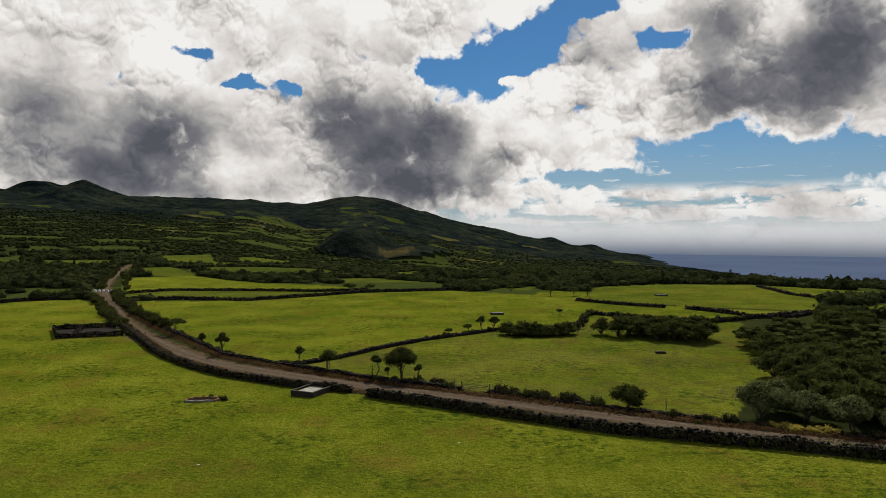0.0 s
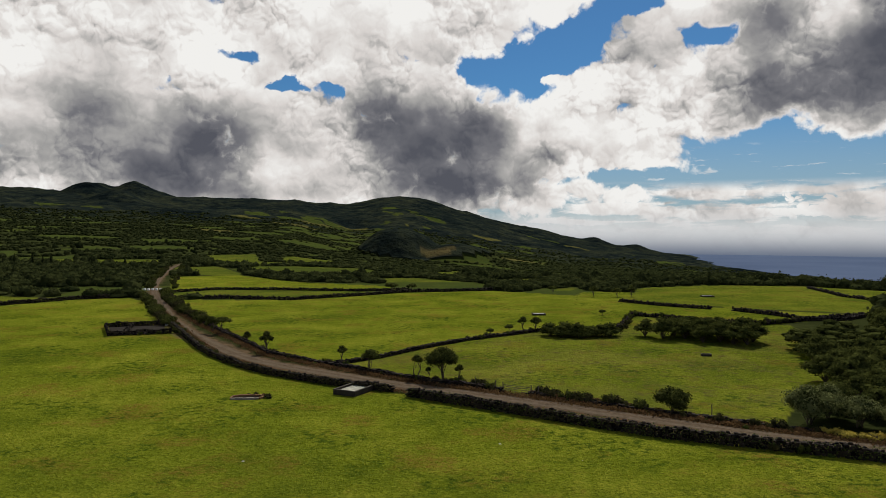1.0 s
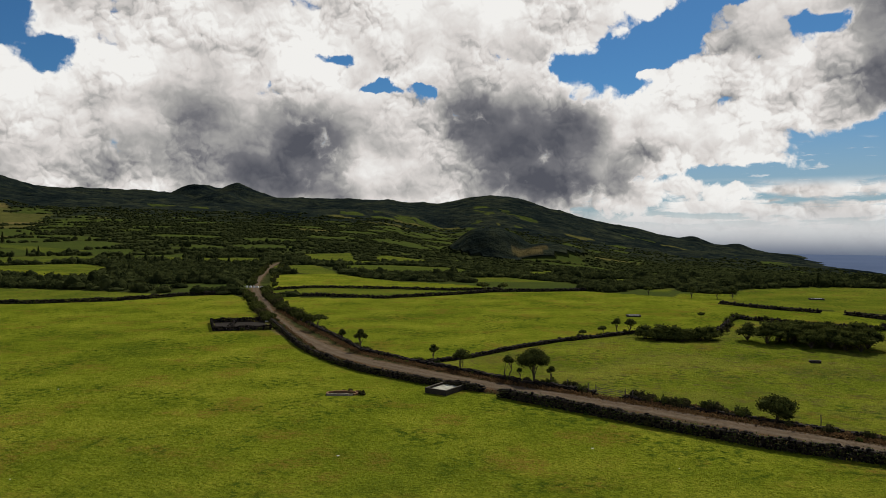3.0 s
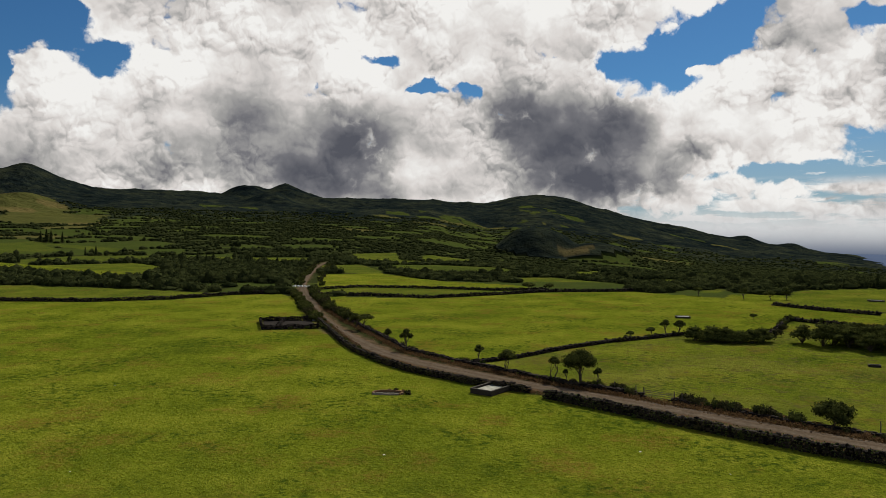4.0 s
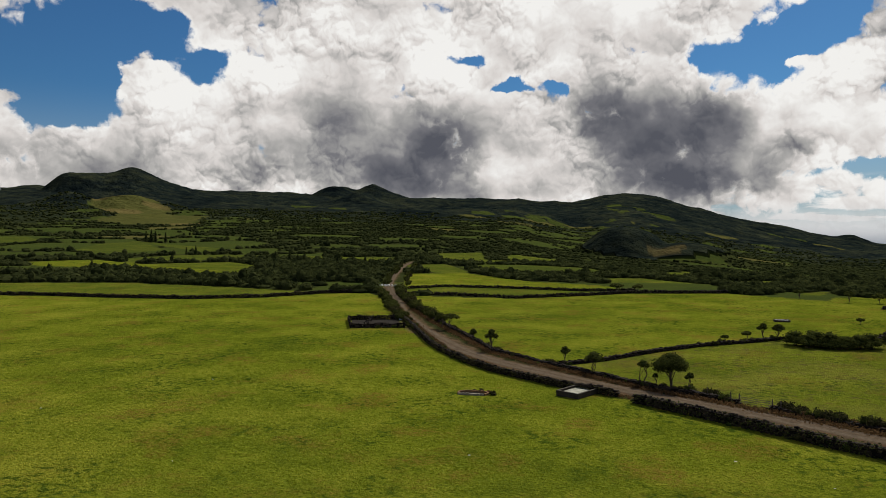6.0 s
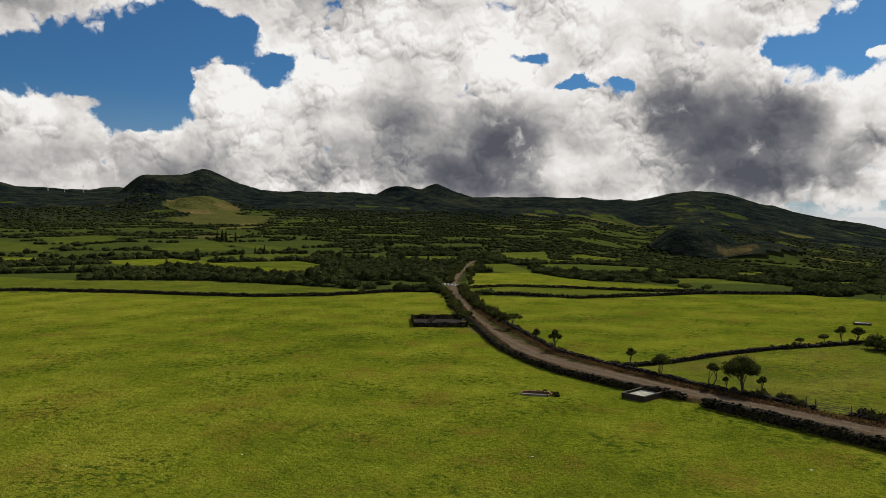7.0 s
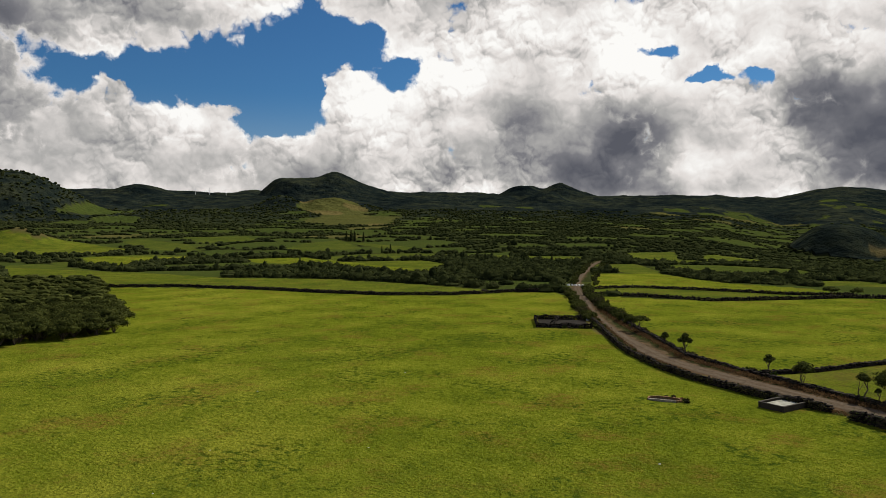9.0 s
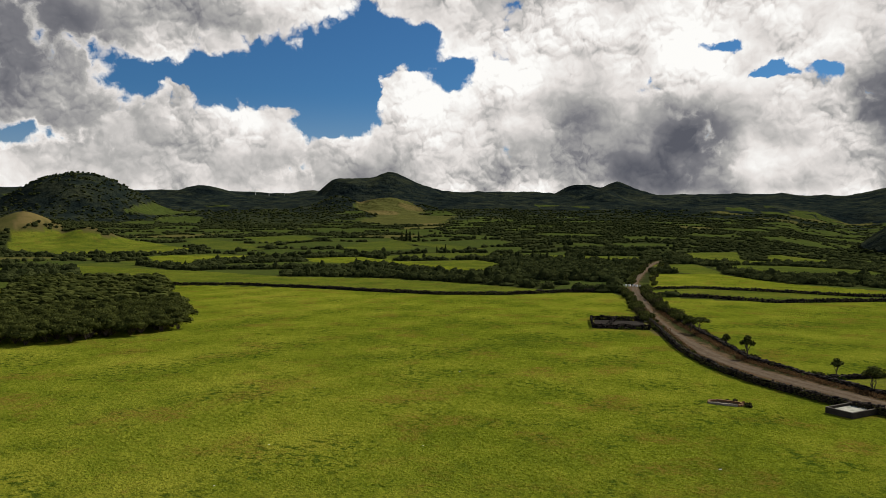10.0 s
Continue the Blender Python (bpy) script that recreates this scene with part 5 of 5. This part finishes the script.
def pit():
    """A long stone-kerbed hollow in the turf, its far end overgrown."""
    root = new("stone_kerbed_hollow")
    x0, y0 = -30.8, 92.4
    root.location, root.rotation_euler = (x0, y0, ground_z(x0, y0)), (0, 0, 0.12)
    rng = np.random.default_rng(200)
    warm = two_tone("reddish_stone", (0.085, 0.046, 0.020), (0.21, 0.120, 0.060), 1.0, 0.95, random_amount=0.4)
    kerb = two_tone("pale_kerb_stone", (0.10, 0.085, 0.065), (0.26, 0.23, 0.18), 1.2, 0.95, random_amount=0.3)
    earth = two_tone("dark_earth", (0.010, 0.008, 0.005), (0.04, 0.03, 0.02), 1.5, 0.95)
    ring = [(-2.3, -0.75), (-1.2, -0.85), (0.2, -0.8), (1.3, -0.75), (1.9, 0.0), (1.2, 0.95), (-0.2, 1.1), (-1.6, 1.0), (-2.35, 0.4)]
    # flat dark disc inside the kerb; the ground itself is not cut
    low = [(x * 0.93, y * 0.9, 0.02) for x, y in ring]
    mesh_object("earth", low + [(-0.2, 0.1, 0.012)], [(i, (i + 1) % 9, 9) for i in range(9)], earth, True, root)
    for (xa, ya), (xb, yb) in zip(ring, ring[1:] + ring[:1]):
        run = math.hypot(xb - xa, yb - ya)
        n = max(1, round(run / 0.55))
        for i in range(n):
            f = (i + 0.5) / n
            bm = bmesh.new()
            bmesh.ops.create_cube(bm, size=1.0)
            size = Vector((run / n * rng.uniform(0.85, 1.05), rng.uniform(0.16, 0.28), rng.uniform(0.22, 0.36)))
            for q in bm.verts:
                q.co = Vector([c * z * rng.uniform(0.86, 1.08) for c, z in zip(q.co, size)])
            bmesh.ops.rotate(bm, verts=bm.verts, matrix=Matrix.Rotation(math.atan2(yb - ya, xb - xa) + rng.normal() * 0.06, 3, "Z"))
            bmesh.ops.translate(bm, verts=bm.verts, vec=(xa + (xb - xa) * f, ya + (yb - ya) * f, 0.10))
            part("stone", bm, kerb if ya < 0 and yb < 0 else warm, root)
    tagged(root, "long hollow in the turf kerbed with reddish rough stones", "pit")
    for dx, dy, size in ((2.2, 0.4, 0.5), (1.8, 1.1, 0.55), (2.7, -0.1, 0.4), (1.2, 1.4, 0.52), (0.4, 1.5, 0.45), (-0.6, 1.5, 0.35)):
        put_bush(2 if size > 0.5 else 0, x0 + dx, y0 + dy, dx * 5, size)


pit()
for i, (x, y, kind, size) in enumerate(((-74.4, 146.4, 3, 0.6), (-72.6, 147.2, 1, 0.55), (-70.8, 147.9, 3, 0.7), (-69.2, 148.6, 1, 0.6), (-67.6, 149.2, 0, 0.7), (-66.2, 150.2, 1, 0.75), (-65.4, 152.0, 1, 0.8), (-70.6, 161.0, 1, 0.7), (-72.4, 163.0, 0, 0.7))):
    put_bush(kind, x, y, i * 2.1, size)


def gate():
    root = new("field_gate")
    a, b = Vector((2.6, 97.6, 0)), Vector((6.3, 95.8, 0))
    root.location = (a.x, a.y, ground_z(a.x, a.y))
    w = b - a
    for s in (0.0, 1.0):
        V, F = tube([w * s + Vector((0, 0, -.3)), w * s + Vector((0.02, 0, 0.8)), w * s + Vector((0, 0.02, 1.4))], [0.09, 0.08, 0.07], 7)
        mesh_object("post", V, F, MAT_WOOD, False, root)
    for h in (0.28, 0.55, 0.82, 1.05):
        V, F = tube([w * .02 + Vector((0, 0, h)), w * .5 + Vector((0, 0, h - .02)), w * .98 + Vector((0, 0, h))], [0.026] * 3, 6)
        mesh_object("rail", V, F, MAT_WOOD, False, root)
    V, F = tube([w * .03 + Vector((0, 0, .3)), w * .97 + Vector((0, 0, 1.05))], [0.022, 0.022], 6)
    mesh_object("brace", V, F, MAT_WOOD, False, root)
    tagged(root, "weathered wooden field gate between two posts", "gate")


gate()


def post(x, y, tall):
    V, F = tube([(0, 0, -.3), (0.02, 0, tall * .6), (0, 0.03, tall)], [0.07, 0.06, 0.05], 7)
    tagged(place(mesh_object("fence_post", V, F, MAT_WOOD), x, y), "grey weathered wooden fence post by the lane", "post", "fence posts")


for x, y in ((7.2, 95.2), (1.6, 98.2), (-1.2, 100.2), (16.2, 91.6), (27.2, 86.9)):
    post(x, y, 1.5)


def white_block(x, y, turn):
    bm = slab((-.42, -.35), (.42, -.35), (.38, .35), (-.36, .35), -0.2, 0.72, 0.08)
    me = bpy.data.meshes.new("white_block")
    bm.to_mesh(me), bm.free()
    me.materials.append(MAT_WHITE)
    ob = new("white_block", me)
    return tagged(place(ob, x, y, turn, 1.0, 0.0), "whitewashed concrete block in a row across the lane end", "block", "whitewashed blocks")


for i in range(7):
    white_block(-126 + i * 1.55, 256.5 - i * 0.18, 0.2 * math.sin(i * 3))


def turbine(az, d, tall):
    x, y = math.sin(radians(az)) * d, math.cos(radians(az)) * d
    root = new("wind_turbine")
    root.location, root.rotation_euler = (x, y, ground_z(x, y) - 1), (0, 0, radians(-az))
    V, F = tube([(0, 0, 0), (0, 0, tall * .5), (0, 0, tall)], [tall * .035, tall * .028, tall * .02], 8)
    mesh_object("tower", V, F, MAT_WHITE, True, root)
    V, F = tube([(0, -tall * .05, tall), (0, 0, tall * 1.01), (0, tall * .07, tall)], [tall * .02, tall * .03, tall * .02], 6)
    mesh_object("nacelle", V, F, MAT_WHITE, True, root)
    for i in range(3):
        a = radians(20 + 120 * i + az * 7)
        w = Vector((math.sin(a), 0, math.cos(a)))
        o = Vector((0, -tall * .055, tall))
        V, F = tube([o, o + w * tall * .15, o + w * tall * .5], [tall * .012, tall * .02, tall * .004], 5)
        mesh_object("blade", V, F, MAT_WHITE, True, root)
    tagged(root, "white three-bladed wind turbine on the far ridge", "wind turbine", "wind turbines")


for az in (-54.8, -53.8, -52.6):
    turbine(az, 3950, 30)


# ---- grass tufts and loose stones ----
def tufts(name, poly, count, seed, low, high, mat, label, tall=0.5, least=0.15):
    rng = np.random.default_rng(seed)
    az, d = rng.uniform(-76, 34, count), np.exp(rng.uniform(np.log(50), np.log(230), count))
    x, y = np.sin(np.radians(az)) * d, np.cos(np.radians(az)) * d
    clump = fbm(x / 9, y / 9, 3, seed) + 0.6 * fbm(x / 2.5, y / 2.5, 2, seed + 5)
    keep = inside(poly, x, y) & (clump > least) & (reach(ROAD, x, y) > 5)
    x, y = x[keep], y[keep]
    n = len(x)
    z = height(x, y)
    V = np.empty((n, 3, 3, 3))
    for b in range(3):
        a = rng.uniform(0, 6.28, n)
        s, h = rng.uniform(low, high, n), rng.uniform(low, high, n) * tall
        dx, dy = np.cos(a), np.sin(a)
        V[:, b, 0] = np.stack([x - dx * s, y - dy * s, z - 0.03], 1)
        V[:, b, 1] = np.stack([x + dx * s, y + dy * s, z - 0.03], 1)
        V[:, b, 2] = np.stack([x - dy * s * .6, y + dx * s * .6, z + h], 1)
    ob = mesh_object(name, V.reshape(-1, 3), np.arange(n * 9).reshape(-1, 3), mat)
    tagged(ob, label, "grass", kind="stuff")


tufts("rough_tufts", LOW_FIELD, 36000, 211, 0.08, 0.20, MAT_TUFT, "rough uneven grass tussocks in the lower field", 0.22, 0.3)
tufts("meadow_tufts", MEADOW, 100000, 212, 0.05, 0.13, MAT_BLADE, "short uneven grazed grass of the near meadow", 0.32, -0.6)


def loose_stone(x, y, size, seed):
    rng = np.random.default_rng(seed)
    v = ICO1[0] * rng.uniform(.7, 1.2, (len(ICO1[0]), 1)) * (size, size * .8, size * .5)
    tagged(place(mesh_object("loose_stone", v, ICO1[1], MAT_PALE), x, y, 0, 1, 0.02), "pale loose stone lying in the grass", "stone", "loose stones")


for i, (x, y) in enumerate(((-62.4, 45.3), (-56.1, 34.8), (1.7, 73.7), (-49.5, 55.2), (-71, 88), (-23, 67), (9.5, 69), (-80, 66), (-36, 110), (-96, 120))):
    loose_stone(x, y, 0.11 + 0.03 * (i % 3), 220 + i)
